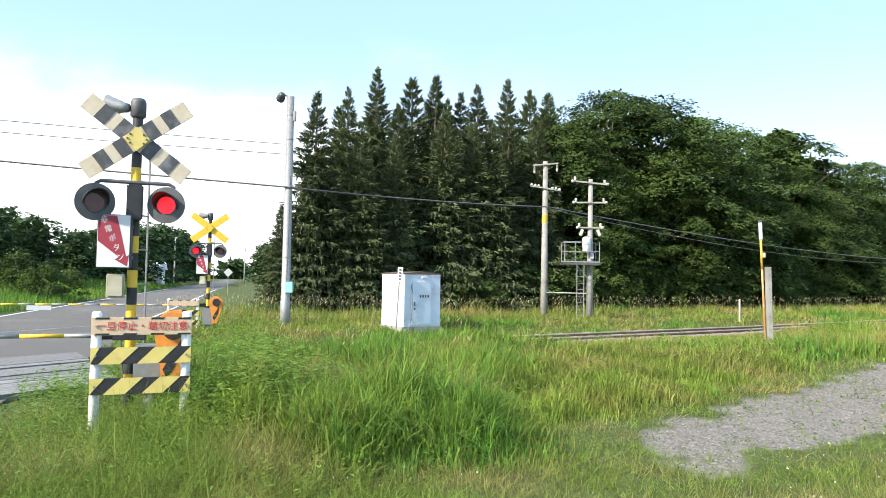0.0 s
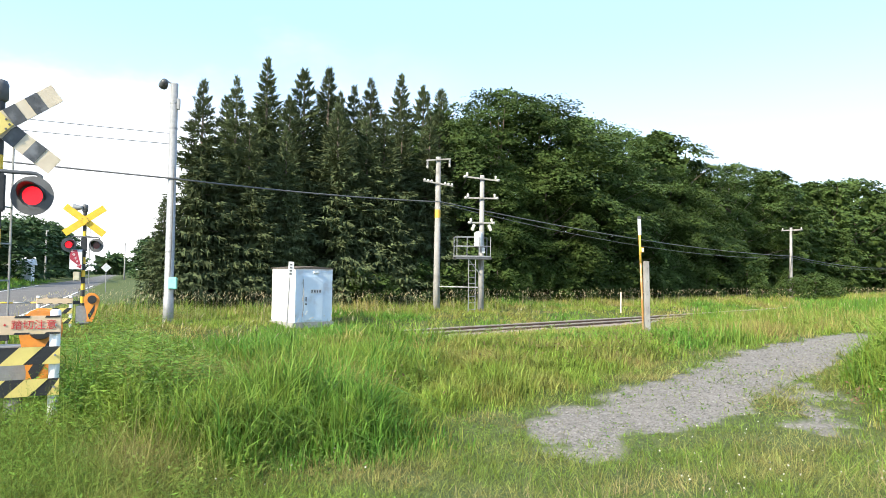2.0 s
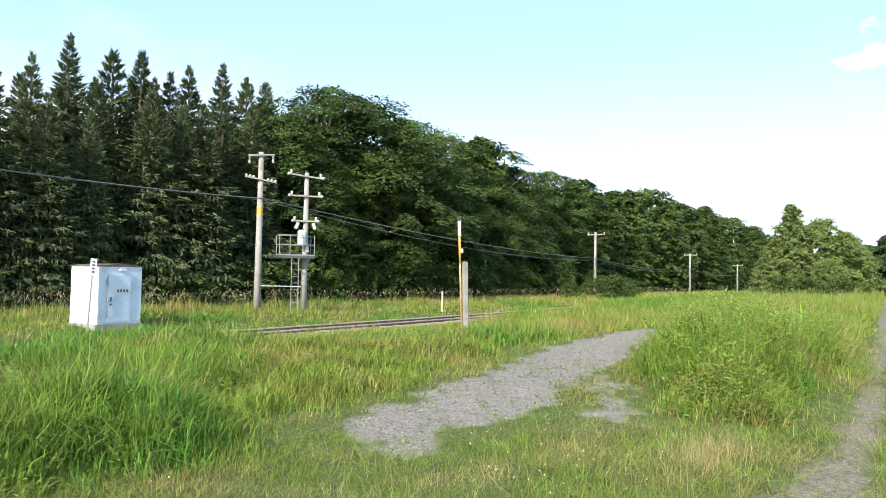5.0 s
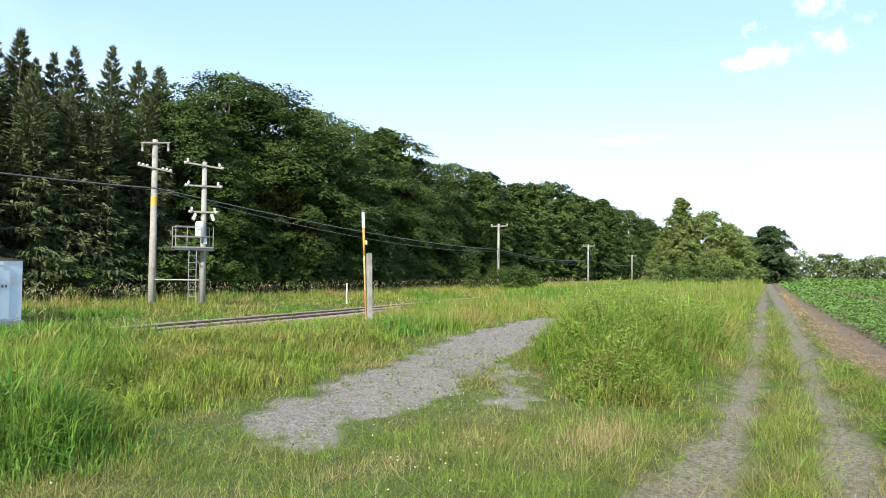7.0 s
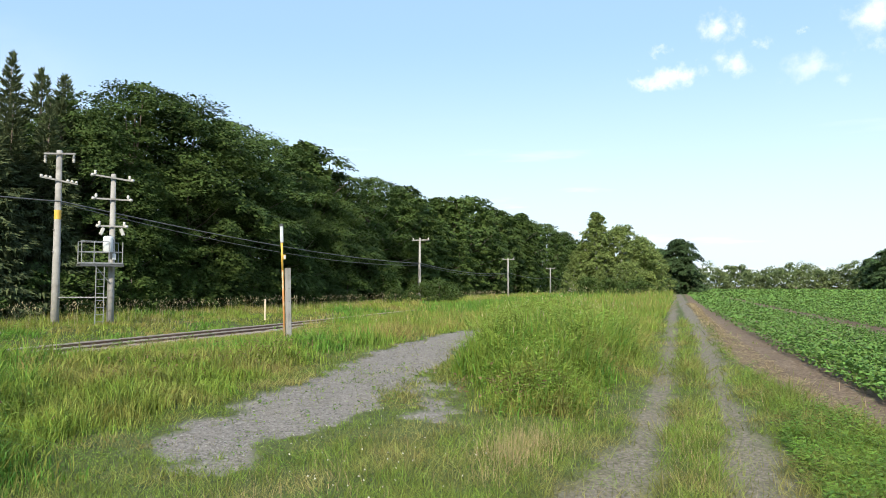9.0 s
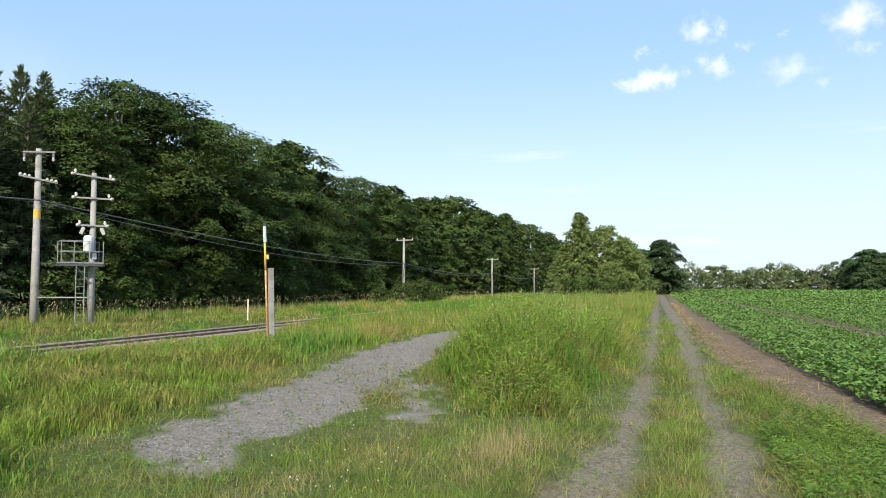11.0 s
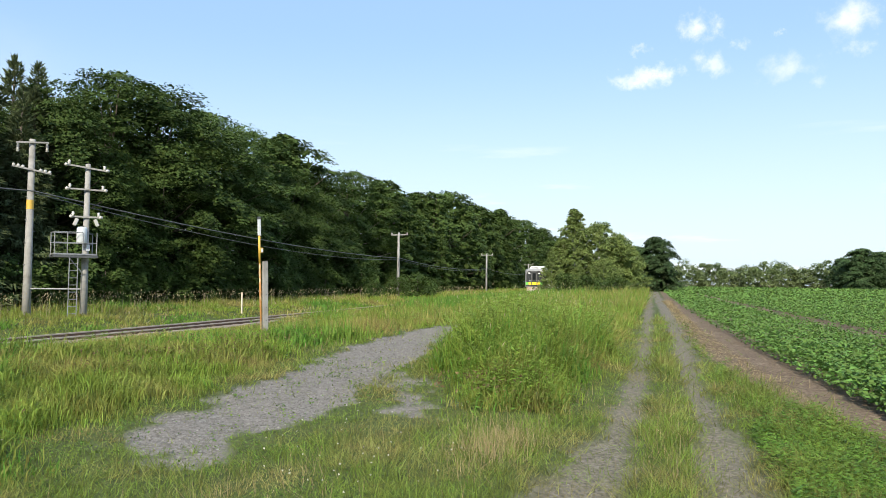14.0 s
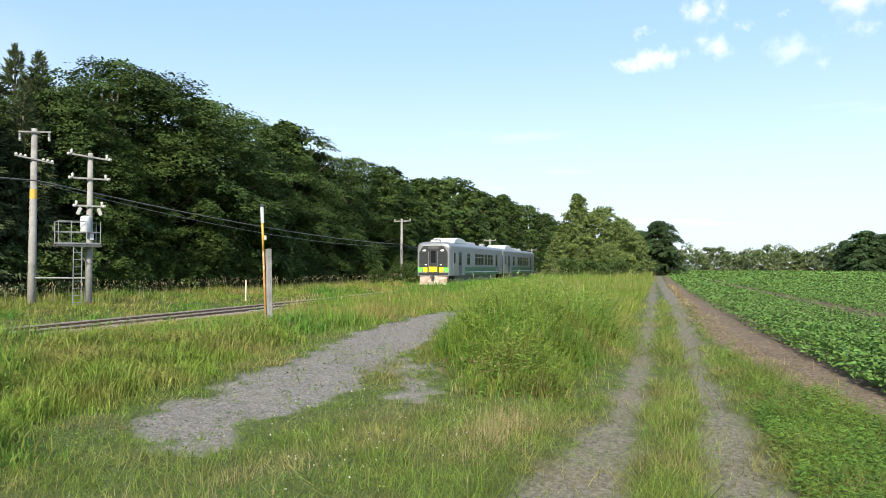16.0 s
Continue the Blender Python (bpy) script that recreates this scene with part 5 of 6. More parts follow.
def warning_mast(m, faded, label, group):
    """A striped mast: bell, crossed boards, two flashing lamps, call-button sign and box. Faces -y of its own space."""
    ob = thing("crossing_signal", m, label, "crossing signal", group)
    H = 3.53
    bands(ob, "mast_band", 0, 0, -0.3, H - 0.12, 0.055, 0, (M["black"], M["yellow"]), 0.196)
    part("cap", Geo().lathe([(0.06, H - 0.12), (0.085, H - 0.10), (0.085, H + 0.06), (0.07, H + 0.10), (0.03, H + 0.115)]), M["dark_grey"], ob, smooth=True)
    bell = part("bell", Geo().lathe([(0.05, -0.04), (0.06, 0.02), (0.075, 0.06), (0.10, 0.16), (0.115, 0.21), (0.12, 0.225), (0.105, 0.22), (0.04, 0.10)], axis="y"), M["steel"], ob,
                m=pose(-0.14, 0, H - 0.01, 8, 0, 62) if faded else pose(-0.1, -0.05, H, 0, 0, 70), smooth=True)
    part("bell_arm", Geo().tube([(0, 0, 0), (0.16, -0.02, 0.03)], 0.025), M["dark_grey"], bell)
    zc = 3.15
    ln, wd = (1.34, 0.205)
    light, dark = (M["board_white"], M["worn_black"]) if faded else (M["yellow"], M["yellow"])
    for k, ang in enumerate((37, -37)):
        y = -0.075 - 0.022 * k
        mm = pose(0, y, zc, 0, ang, 0)
        bd = part("cross_board", Geo().box((0, 0, 0), (ln, 0.016, wd)), light, ob, bevel=0.004, m=mm)
        if faded:
            for c in (-0.50, -0.215, 0.215, 0.50):
                off = c if abs(c) > 0.3 else c * 1.0
                part("black_stripe", Geo().box((off * 0.86, -0.0105, 0), (0.135, 0.006, wd - 0.002)), dark, bd)
    part("board_hub", Geo().box((0, -0.125, zc), (0.20, 0.015, 0.20), Matrix.Rotation(radians(45), 3, "Y")), M["board_yellow"] if faded else M["yellow"], ob, bevel=0.004)
    for dx, dz in ((-0.07, 0.05), (0.07, 0.05), (-0.07, -0.05), (0.07, -0.05), (-0.1, 0), (0.1, 0)):
        part("bolt", Geo().lathe([(0.012, 0), (0.012, -0.008)], (dx, -0.132, zc + dz), "y", 8), M["dark_grey"], ob)
    # lamp arm and lamps
    za, zl, xl = 2.66, 2.41, 0.41
    part("lamp_arm", Geo().tube([(-xl, -0.05, za - 0.1), (-xl, -0.05, za - 0.03), (-xl + 0.05, -0.05, za), (xl - 0.05, -0.05, za), (xl, -0.05, za - 0.03), (xl, -0.05, za - 0.1)], 0.022), M["dark_grey"], ob, smooth=True)
    part("relay_case", Geo().box((0, -0.08, 2.43), (0.17, 0.16, 0.40)), M["black"], ob, bevel=0.015)
    lenses = []
    for sx in (-1, 1):
        lamp = part("lamp", Geo().lathe([(0.05, 0.16), (0.12, 0.12), (0.135, 0.0), (0.205, -0.01), (0.21, -0.03), (0.125, -0.035), (0.12, -0.02)], axis="y", sides=28), M["dark_grey"], ob,
                    m=pose(sx * xl - (0.07 if sx > 0 else 0), -0.12, zl, 0, 0, 14 if sx < 0 else -14), smooth=False)
        v, f = [], []
        n = 18
        for i in range(n + 1):
            w = radians(-20 + 220 * i / n)
            dp = 0.24 * max(0.15, math.sin(max(0.05, min(math.pi - 0.05, (w + 0.35) * 0.82))))
            for r in (0.135, 0.126):
                v += [(math.cos(w) * r, -0.03, math.sin(w) * r), (math.cos(w) * r, -0.03 - dp, math.sin(w) * r)]
        for i in range(n):
            q = i * 4
            f += [(q, q + 1, q + 5, q + 4), (q + 2, q + 6, q + 7, q + 3), (q + 1, q + 3, q + 7, q + 5)]
        part("visor", Geo().add(v, f), M["black"], lamp)
        # the lens disc turns over when the lamps change: one face lit, one dark
        disc = new("lens", to_mesh("lens", Geo().lathe([(0.100, -0.004), (0.100, 0.004)], axis="y", sides=28), [M["lamp_dark"], M["lamp_lit"]]))
        for p in disc.data.polygons:
            p.material_index = 1 if p.normal.y < -0.5 else 0
        disc.parent = lamp
        lenses.append(disc)
    # call-button sign
    sx_, sz_ = (-0.19, 1.98)
    sign = part("call_button_sign", Geo().box((0, 0, 0), (0.36, 0.10, 0.60)), M["dark_grey"], ob, bevel=0.01, m=pose(sx_, -0.10, sz_, 0, 0, -12))
    part("sign_face", Geo().box((0, -0.053, 0), (0.34, 0.006, 0.58)), M["sign_white"], sign)
    part("red_arrow", Geo().prism([(-0.165, 0.285), (0.03, 0.285), (0.14, -0.17), (0.168, -0.15), (0.15, -0.28), (0.02, -0.205), (0.06, -0.175), (-0.165, 0.0)], -0.0585, -0.0565), M["red_sign"], sign, "red arrow band")
    for k, ch in enumerate("非常ボタン"):
        lettering(ch, 0.085, M["sign_white"], sign, pose(-0.10 + 0.046 * k, -0.061, 0.235 - 0.103 * k, 90, -20, 0))
    for z in (2.15, 1.80):
        part("sign_clamp", Geo().box((-0.06, -0.02, z), (0.12, 0.10, 0.03)), M["steel"], ob)
    part("switch_box", Geo().box((-0.17, -0.04, 1.48), (0.19, 0.13, 0.27)).box((-0.17, -0.115, 1.48), (0.165, 0.02, 0.24)), M["beige"], ob, bevel=0.012)
    part("cable_conduit", Geo().tube([(-0.02, 0.07, 2.4), (-0.02, 0.075, 1.2), (-0.12, 0.05, 1.05), (-0.05, 0.07, 0.3)], 0.012, 6), M["cable"], ob)
    part("ladder_rod", Geo().tube([(0.14, 0.25, 0.0), (0.14, 0.25, 3.0)], 0.012, 6), M["steel"], ob)
    for z in (1.1, 1.5, 1.9, 2.3, 2.7):
        part("rung", Geo().tube([(0.0, 0.04, z), (0.14, 0.25, z)], 0.010, 6), M["steel"], ob)
    return ob, lenses


def gate(m, boom_len, label, group):
    """A gate machine with its weight arm, and the lowered boom to the left."""
    ob = thing("crossing_gate", m, label, "crossing gate", group)
    part("machine_case", Geo().box((0, 0.05, 0.62), (0.36, 0.30, 0.50)), M["steel"], ob, bevel=0.02)
    part("pedestal", Geo().lathe([(0.13, -0.2), (0.13, 0.02), (0.08, 0.05), (0.07, 0.38)]), M["dark_grey"], ob, smooth=True)
    for sy in (-0.17, 0.27):
        tear = [(math.cos(radians(a)) * 0.20 + 0.22, math.sin(radians(a)) * 0.20 + 1.04) for a in range(-10, 195, 15)] + [(0.10, 0.62), (0.10, 0.42), (0.26, 0.42)]
        arm = part("weight_arm", Geo().prism(tear, sy - 0.025, sy + 0.025), M["orange"], ob, "orange weight arm with black stripe", bevel=0.006)
        part("arm_stripe", Geo().prism([(0.12, 0.62), (0.30, 0.94), (0.29, 0.74), (0.17, 0.50)], sy - 0.029, sy + 0.029), M["black"], arm)
        part("pivot", Geo().lathe([(0.11, sy - 0.06), (0.12, sy - 0.03), (0.12, sy + 0.03), (0.11, sy + 0.06)], (0.22, 0, 1.06), "y", 20), M["black"], arm)
    zb = 0.97
    part("boom_socket", Geo().box((-0.24, 0.05, zb), (0.34, 0.10, 0.10)).tube([(-0.40, 0.05, zb), (-0.52, 0.05, zb)], 0.045), M["black"], ob, bevel=0.008)
    x, k = -0.46, 0
    mats = (M["steel"], M["yellow"])
    while x > -boom_len:
        e = max(-boom_len, x - 0.42)
        part("boom_section", Geo().tube([(x, 0.05, zb), (e, 0.05, zb)], 0.024, 10), mats[k % 2], ob, smooth=True)
        x, k = e, k + 1
    if boom_len > 7.6:
        part("boom_plate", Geo().box((-4.55, 0.02, zb - 0.10), (0.62, 0.012, 0.13)), M["sign_white"], ob, bevel=0.003)
    part("boom_wire", Geo().tube([(-0.4, 0.03, zb + 0.12), (-1.8, 0.03, zb + 0.02)], 0.005, 5), M["steel"], ob)
    return ob


def crossing_fence(m, label, lettered):
    ob = thing("crossing_fence", m, label, "barrier", "fences at the crossing")
    for x in (-0.405, 0.405):
        post = part("post", Geo().lathe([(0.046, -0.35), (0.046, 1.17), (0.03, 1.185)], (x, 0, 0), sides=18), M["white"], ob, smooth=True)
    for k, (z, h) in enumerate(((1.045, 0.17), (0.765, 0.16), (0.475, 0.155))):
        board = part("board", Geo().box((0, -0.056, z), (0.90, 0.014, h)), M["black"] if k else M["board_peach"], ob, bevel=0.004)
        top = k == 0
        if top:
            for i in range(4):
                for s in (-1, 1):
                    c = -0.36 + 0.245 * i
                    part("black_dash", Geo().prism([(c - 0.06, z + s * h / 2 - 0.018 * (s > 0)), (c + 0.06, z + s * h / 2 - 0.018 * (s > 0)), (c + 0.06 + 0.01, z + s * h / 2 + 0.018 * (s < 0)), (c - 0.05, z + s * h / 2 + 0.018 * (s < 0))], -0.0665, -0.0635), M["black"], board)
        else:
            for i in range(-1, 4):
                a = -0.45 + 0.34 * i + (0.07 if k == 1 else 0.12)
                pts = [(a, z - h / 2), (a + 0.19, z - h / 2), (a + 0.19 + 0.16, z + h / 2), (a + 0.16, z + h / 2)]
                lo, hi = -0.448, 0.448
                pts = [(min(max(px, lo), hi), pz) for px, pz in pts]
                if max(p[0] for p in pts) - min(p[0] for p in pts) > 0.06:
                    part("yellow_stripe", Geo().prism(pts, -0.0665, -0.0635), M["board_yellow"], board)
        for sx in (-0.405, 0.405):
            part("bolt", Geo().lathe([(0.011, 0), (0.011, -0.014)], (sx, -0.064, z), "y", 8), M["steel"], board)
        if top and lettered:
            lettering("一旦停止・踏切注意", 0.092, M["red_ink"], board, pose(0, -0.0675, z - 0.002, 90, 0, 0), "red painted warning lettering")
    return ob


near_mast, near_lenses = warning_mast(pose(2.03, 8.93, -0.02, 0, 0, -14), True, "striped crossing signal with faded cream and black crossed boards", "crossing signals")
far_mast, far_lenses = warning_mast(pose(7.36, 23.11, -0.05, 0, 0, -20), False, "striped crossing signal with yellow crossed boards beside the road", "crossing signals")
gate(pose(2.18, 8.55, -0.05, 0, 0, -16), 7.4, "lowered crossing gate with yellow and grey boom", "crossing gates")
gate(pose(7.05, 22.05, -0.28, 0, 0, -16), 8.0, "lowered crossing gate with yellow and grey boom beyond the rails", "crossing gates")
crossing_fence(pose(1.86, 7.62, 0.05, 0, 0, -13), "white-posted roadside fence with yellow black warning boards", True)
crossing_fence(pose(6.35, 22.2, -0.3, 0, 0, -16), "small roadside fence with yellow black boards beyond the rails", False)


# ---------------------------------------------------------------- poles, cabinet, marker
def stay_bolts(ob, x, y, r, z0, z1):
    for k in range(int((z1 - z0) / 0.45)):
        s = 1 if k % 2 else -1
        part("step_bolt", Geo().tube([(x + s * r * 0.9, y, z0 + k * 0.45), (x + s * (r + 0.10), y, z0 + k * 0.45)], 0.009, 6), M["steel"], ob)


def insulator(ob, x, y, z, hang, mat="porcelain"):
    p = [(0.02, 0), (0.055, 0.03), (0.03, 0.05), (0.07, 0.09), (0.035, 0.11), (0.06, 0.15), (0.02, 0.18)]
    part("insulator", Geo().lathe([(r, (-h if hang else h)) for r, h in p], (x, y, z), sides=12), M[mat], ob, smooth=True)


def street_lamp():
    ob = thing("street_lamp", pose(9.62, 22.27, -0.1), "grey steel pole with small dark lamp head by the rails", "street lamp")
    H = 7.65
    part("pole", Geo().lathe([(0.16, -0.3), (0.16, 0.9), (0.145, 0.92), (0.115, H)], sides=20), M["steel"], ob, smooth=True)
    for z in (2.3, 4.6, 6.2, 7.0):
        part("pole_band", Geo().lathe([(0.152 - z * 0.004, z), (0.152 - z * 0.004, z + 0.05)], sides=20), M["steel"], ob)
    R = Matrix.Rotation(radians(-35.5), 3, "Z")
    a = R @ Vector((-0.30, 0, 0))
    part("lamp_bracket", Geo().tube([(0, 0, H - 0.05), (a.x * 0.6, a.y * 0.6, H + 0.05), (a.x, a.y, H + 0.02)], 0.028, 8), M["steel"], ob)
    head = part("lamp_head", Geo().lathe([(0.05, -0.16), (0.11, -0.10), (0.135, 0.05), (0.14, 0.16), (0.12, 0.18)], axis="y", sides=18), M["lamp_head"], ob,
                m=Matrix.Translation((a.x * 1.05, a.y * 1.05, H + 0.0)) @ pose(0, 0, 0, -18, 0, -10), smooth=True)
    part("lamp_glass", Geo().lathe([(0.118, 0.182), (0.118, 0.187)], axis="y", sides=18), M["glass_grey"], head)
    part("control_unit", Geo().box((R @ Vector((0.14, -0.02, 7.0)))[:], (0.10, 0.12, 0.34), R), M["steel"], ob, bevel=0.01)
    part("meter_box", Geo().box((R @ Vector((0.14, -0.14, 1.35)))[:], (0.26, 0.14, 0.36), R), M["mint"], ob, "mint green plastic box", bevel=0.02)
    part("cable", Geo().tube([(-0.05, -0.16, 1.5), (-0.02, -0.15, 2.6), (0.0, -0.13, 5.0)], 0.014, 6), M["cable"], ob)


street_lamp()


def crossarm(ob, z, length, turn, thick=0.07, mat="concrete", tilt=0.0):
    R = Matrix.Rotation(radians(turn), 3, "Z") @ Matrix.Rotation(radians(tilt), 3, "Y")
    arm = part("crossarm", Geo().box((R @ Vector((0, -0.14, 0)) + Vector((0, 0, z)))[:], (length, 0.07, thick), R), M[mat], ob, bevel=0.006)
    return arm, R


def main_pole():
    ob = thing("utility_pole", pose(22.93, 24.1, -0.15), "tall concrete utility pole with yellow band and crossarms", "utility pole", "poles along the railway")
    H = 7.25
    part("pole", Geo().lathe([(0.17, -0.4), (0.15, 2), (0.11, H)], sides=20), M["concrete"], ob, smooth=True)
    part("warning_band", Geo().lathe([(0.137, 4.42), (0.133, 4.80)], sides=20), M["ochre"], ob)
    for z, ln, hang, tilt in ((H - 0.15, 1.15, True, -5), (H - 1.25, 1.40, False, 9)):
        arm, R = crossarm(ob, z, ln, -38, tilt=tilt)
        for s in (-1, 1):
            p = R @ Vector((s * (ln / 2 - 0.06), -0.14, 0))
            if hang:
                insulator(ob, p.x, p.y, z + p.z - 0.05, True, "steel")
                insulator(ob, p.x, p.y, z + p.z - 0.2, True)
            else:
                for q in (0, 0.16, 0.32):
                    u = R @ Vector((s * (ln / 2 - 0.06 - q), -0.14, 0))
                    part("insulator", Geo().lathe([(0.02, -0.06), (0.06, -0.03), (0.06, 0.03), (0.02, 0.06)], (u.x, u.y, z + u.z + 0.06), sides=10), M["porcelain"], ob)
    stay_bolts(ob, 0, 0, 0.14, 2.2, 6.0)


def transformer_pole():
    ob = thing("transformer_pole", pose(23.63, 21.97, -0.15), "concrete pole with railed platform, ladder and transformer", "utility pole", "poles along the railway")
    H = 6.28
    part("pole", Geo().lathe([(0.145, -0.4), (0.13, 2), (0.095, H)], sides=18), M["concrete"], ob, smooth=True)
    for z, ln, tilt in ((H - 0.18, 1.40, 6), (H - 1.05, 1.30, 0), (H - 2.15, 1.0, 0)):
        arm, R = crossarm(ob, z, ln, -40, tilt=tilt)
        for s in (-0.5, 0.42):
            p = R @ Vector((s * ln, -0.16, 0))
            insulator(ob, p.x, p.y, z + p.z + 0.02, False)
            part("arrester", Geo().lathe([(0.03, -0.05), (0.07, -0.02), (0.05, 0.02), (0.07, 0.06), (0.03, 0.10)], (p.x * 1.16, p.y * 1.16, z + p.z), "x", 12), M["porcelain"], ob, smooth=True)
    R = Matrix.Rotation(radians(-35), 3, "Z")

    def at(x, y, z):
        return (R @ Vector((x, y, z)))[:]
    zp = 2.62
    part("platform", Geo().box(at(-0.45, -0.15, zp), (1.55, 0.8, 0.06), R), M["steel"], ob, bevel=0.005)
    part("bearer", Geo().box(at(-0.45, -0.5, zp - 0.08), (1.6, 0.06, 0.09), R).box(at(-0.45, 0.2, zp - 0.08), (1.6, 0.06, 0.09), R), M["dark_grey"], ob)
    for x, y in ((-1.2, -0.52), (-0.75, -0.52), (-0.2, -0.52), (0.3, -0.52), (-1.2, 0.22), (0.3, 0.22)):
        part("rail_post", Geo().tube([at(x, y, zp), at(x, y, zp + 0.86)], 0.019, 6), M["steel"], ob)
    for z in (0.45, 0.86):
        part("guard_rail", Geo().tube([at(0.3 if z < 0.6 else -0.2, -0.52, zp + z), at(-1.2, -0.52, zp + z), at(-1.2, 0.22, zp + z), at(0.3, 0.22, zp + z)], 0.017, 6), M["steel"], ob)
    part("transformer", Geo().lathe([(0.17, 0), (0.19, 0.03), (0.19, 0.58), (0.16, 0.64), (0.05, 0.66)], at(-0.20, -0.26, zp + 0.45), sides=18), M["sign_white"], ob, "pale grey round transformer", smooth=True)
    for s in (-0.45, 0.3):
        part("fuse_switch", Geo().box(at(s, -0.32, zp + 1.28), (0.13, 0.12, 0.30), R @ Matrix.Rotation(radians(22 if s < 0 else -22), 3, "Y")), M["porcelain"], ob, bevel=0.02)
    part("meter", Geo().box(at(0.05, -0.18, zp + 0.28), (0.14, 0.10, 0.24), R), M["sign_white"], ob, bevel=0.01)
    ladder = part("ladder", Geo().tube([at(-0.66, -0.5, 0.1), at(-0.66, -0.5, zp)], 0.02, 6).tube([at(-0.36, -0.5, 0.1), at(-0.36, -0.5, zp)], 0.02, 6), M["steel"], ob)
    for k in range(9):
        part("rung", Geo().tube([at(-0.66, -0.5, 0.3 + 0.28 * k), at(-0.36, -0.5, 0.3 + 0.28 * k)], 0.013, 6), M["steel"], ladder)
    part("brace", Geo().tube([at(-0.66, -0.3, zp - 0.1), at(0, -0.1, 1.75)], 0.022, 6), M["steel"], ob)
    # the bar that ties this pole to its neighbour
    part("tie_bar", Geo().tube([(0.05, -0.1, 1.25), (-0.70, 2.05, 1.25)], 0.03, 6), M["steel"], ob)
    stay_bolts(ob, 0, 0, 0.11, 0.9, 2.3)


main_pole()
transformer_pole()


def line_pole(x, y, H, group="poles along the railway"):
    ob = thing("utility_pole", pose(x, y, -0.05), "slender concrete utility pole with single crossarm", "utility pole", group)
    part("pole", Geo().lathe([(0.15, -0.4), (0.13, 2), (0.10, H)], sides=14), M["concrete"], ob, smooth=True)
    arm, R = crossarm(ob, H - 0.22, 1.9, 80, 0.11)
    for s in (-0.85, 0.0, 0.85):
        p = R @ Vector((s, -0.14, 0))
        insulator(ob, p.x, p.y, H - 0.17, False)
    return ob


for x, H in ((65.6, 6.3), (103.5, 5.75), (140, 5.2), (178, 5.3), (216, 5.4)):
    line_pole(x, 24.0, H)


def cabinet():
    ob = thing("relay_cabinet", pose(13.46, 20.66, 0.0, 0, 0, -1), "white sheet steel relay cabinet, door side tinted pale blue as shade", "relay cabinet")
    w = 1.44
    part("plinth", Geo().box((0, 0, -0.10), (w + 0.1, w + 0.1, 0.26)), M["concrete"], ob, bevel=0.015)
    part("body", Geo().box((0, 0, 0.89), (w, w, 1.74)), M["cabinet_white"], ob, bevel=0.012)
    part("roof", Geo().add([(-0.75, -0.75, 1.76), (0.75, -0.75, 1.76), (0.75, 0.75, 1.76), (-0.75, 0.75, 1.76), (-0.75, -0.75, 1.785), (0.75, -0.75, 1.785), (0.75, 0.75, 1.785), (-0.75, 0.75, 1.785), (0, -0.75, 1.85), (0, 0.75, 1.85)],
                         [(0, 3, 2, 1), (0, 1, 5, 8, 4), (3, 7, 9, 6, 2), (1, 2, 6, 5), (0, 4, 7, 3), (4, 8, 9, 7), (8, 5, 6, 9)]), M["sleeper"], ob, "rusty brown low-pitched roof")
    # panel and door carry the shaded side's blue tint in their colour
    panel = part("front_panel", Geo().box((0, -w / 2 - 0.006, 0.88), (w - 0.03, 0.012, 1.66)), M["cabinet_door"], ob, bevel=0.003)
    door = part("door", Geo().box((-0.05, -w / 2 - 0.025, 0.80), (0.74, 0.03, 1.42)), M["cabinet_door"], ob, bevel=0.006)
    part("door_handle", Geo().box((-0.33, -w / 2 - 0.055, 0.78), (0.03, 0.03, 0.14)).lathe([(0.03, 0), (0.03, -0.03)], (-0.33, -w / 2 - 0.04, 0.62), "y", 10), M["dark_grey"], door)
    for z in (0.22, 0.72, 1.3):
        part("hinge", Geo().tube([(-0.44, -w / 2 - 0.04, z), (-0.44, -w / 2 - 0.04, z + 0.12)], 0.015, 8), M["steel"], door)
    part("grab_rail", Geo().tube([(-0.44, -w / 2 - 0.01, 0.35), (-0.44, -w / 2 - 0.07, 0.40), (-0.44, -w / 2 - 0.07, 1.25), (-0.44, -w / 2 - 0.01, 1.3)], 0.014, 8), M["steel"], door)
    plate = part("name_plate", Geo().box((0.05, -w / 2 - 0.043, 1.03), (0.42, 0.006, 0.14)), M["sign_white"], door)
    for k in range(4):
        part("writing_bar", Geo().box((-0.1 + 0.1 * k, -w / 2 - 0.047, 1.03), (0.06, 0.003, 0.08)), M["dark_grey"], plate)
    part("vent_hood", Geo().box((0.05, -w / 2 - 0.03, 1.66), (0.22, 0.06, 0.08)), M["cabinet_white"], ob, bevel=0.01)
    # slim notice post beside it
    st = thing("notice_post", pose(12.42, 19.9, -0.05, 0, 3, 0), "leaning slim white notice board on a post", "notice post")
    part("post", Geo().tube([(0, 0, -0.2), (0, 0, 1.85)], 0.024, 8), M["steel"], st)
    pl = part("board", Geo().box((0, -0.03, 1.78), (0.17, 0.012, 0.50), Matrix.Rotation(radians(-35), 3, "Z")), M["sign_white"], st, bevel=0.003)
    for k in range(4):
        part("writing_bar", Geo().box((-0.012, -0.045, 1.94 - 0.1 * k), (0.07, 0.004, 0.05), Matrix.Rotation(radians(-35), 3, "Z")), M["dark_grey"], pl)


cabinet()


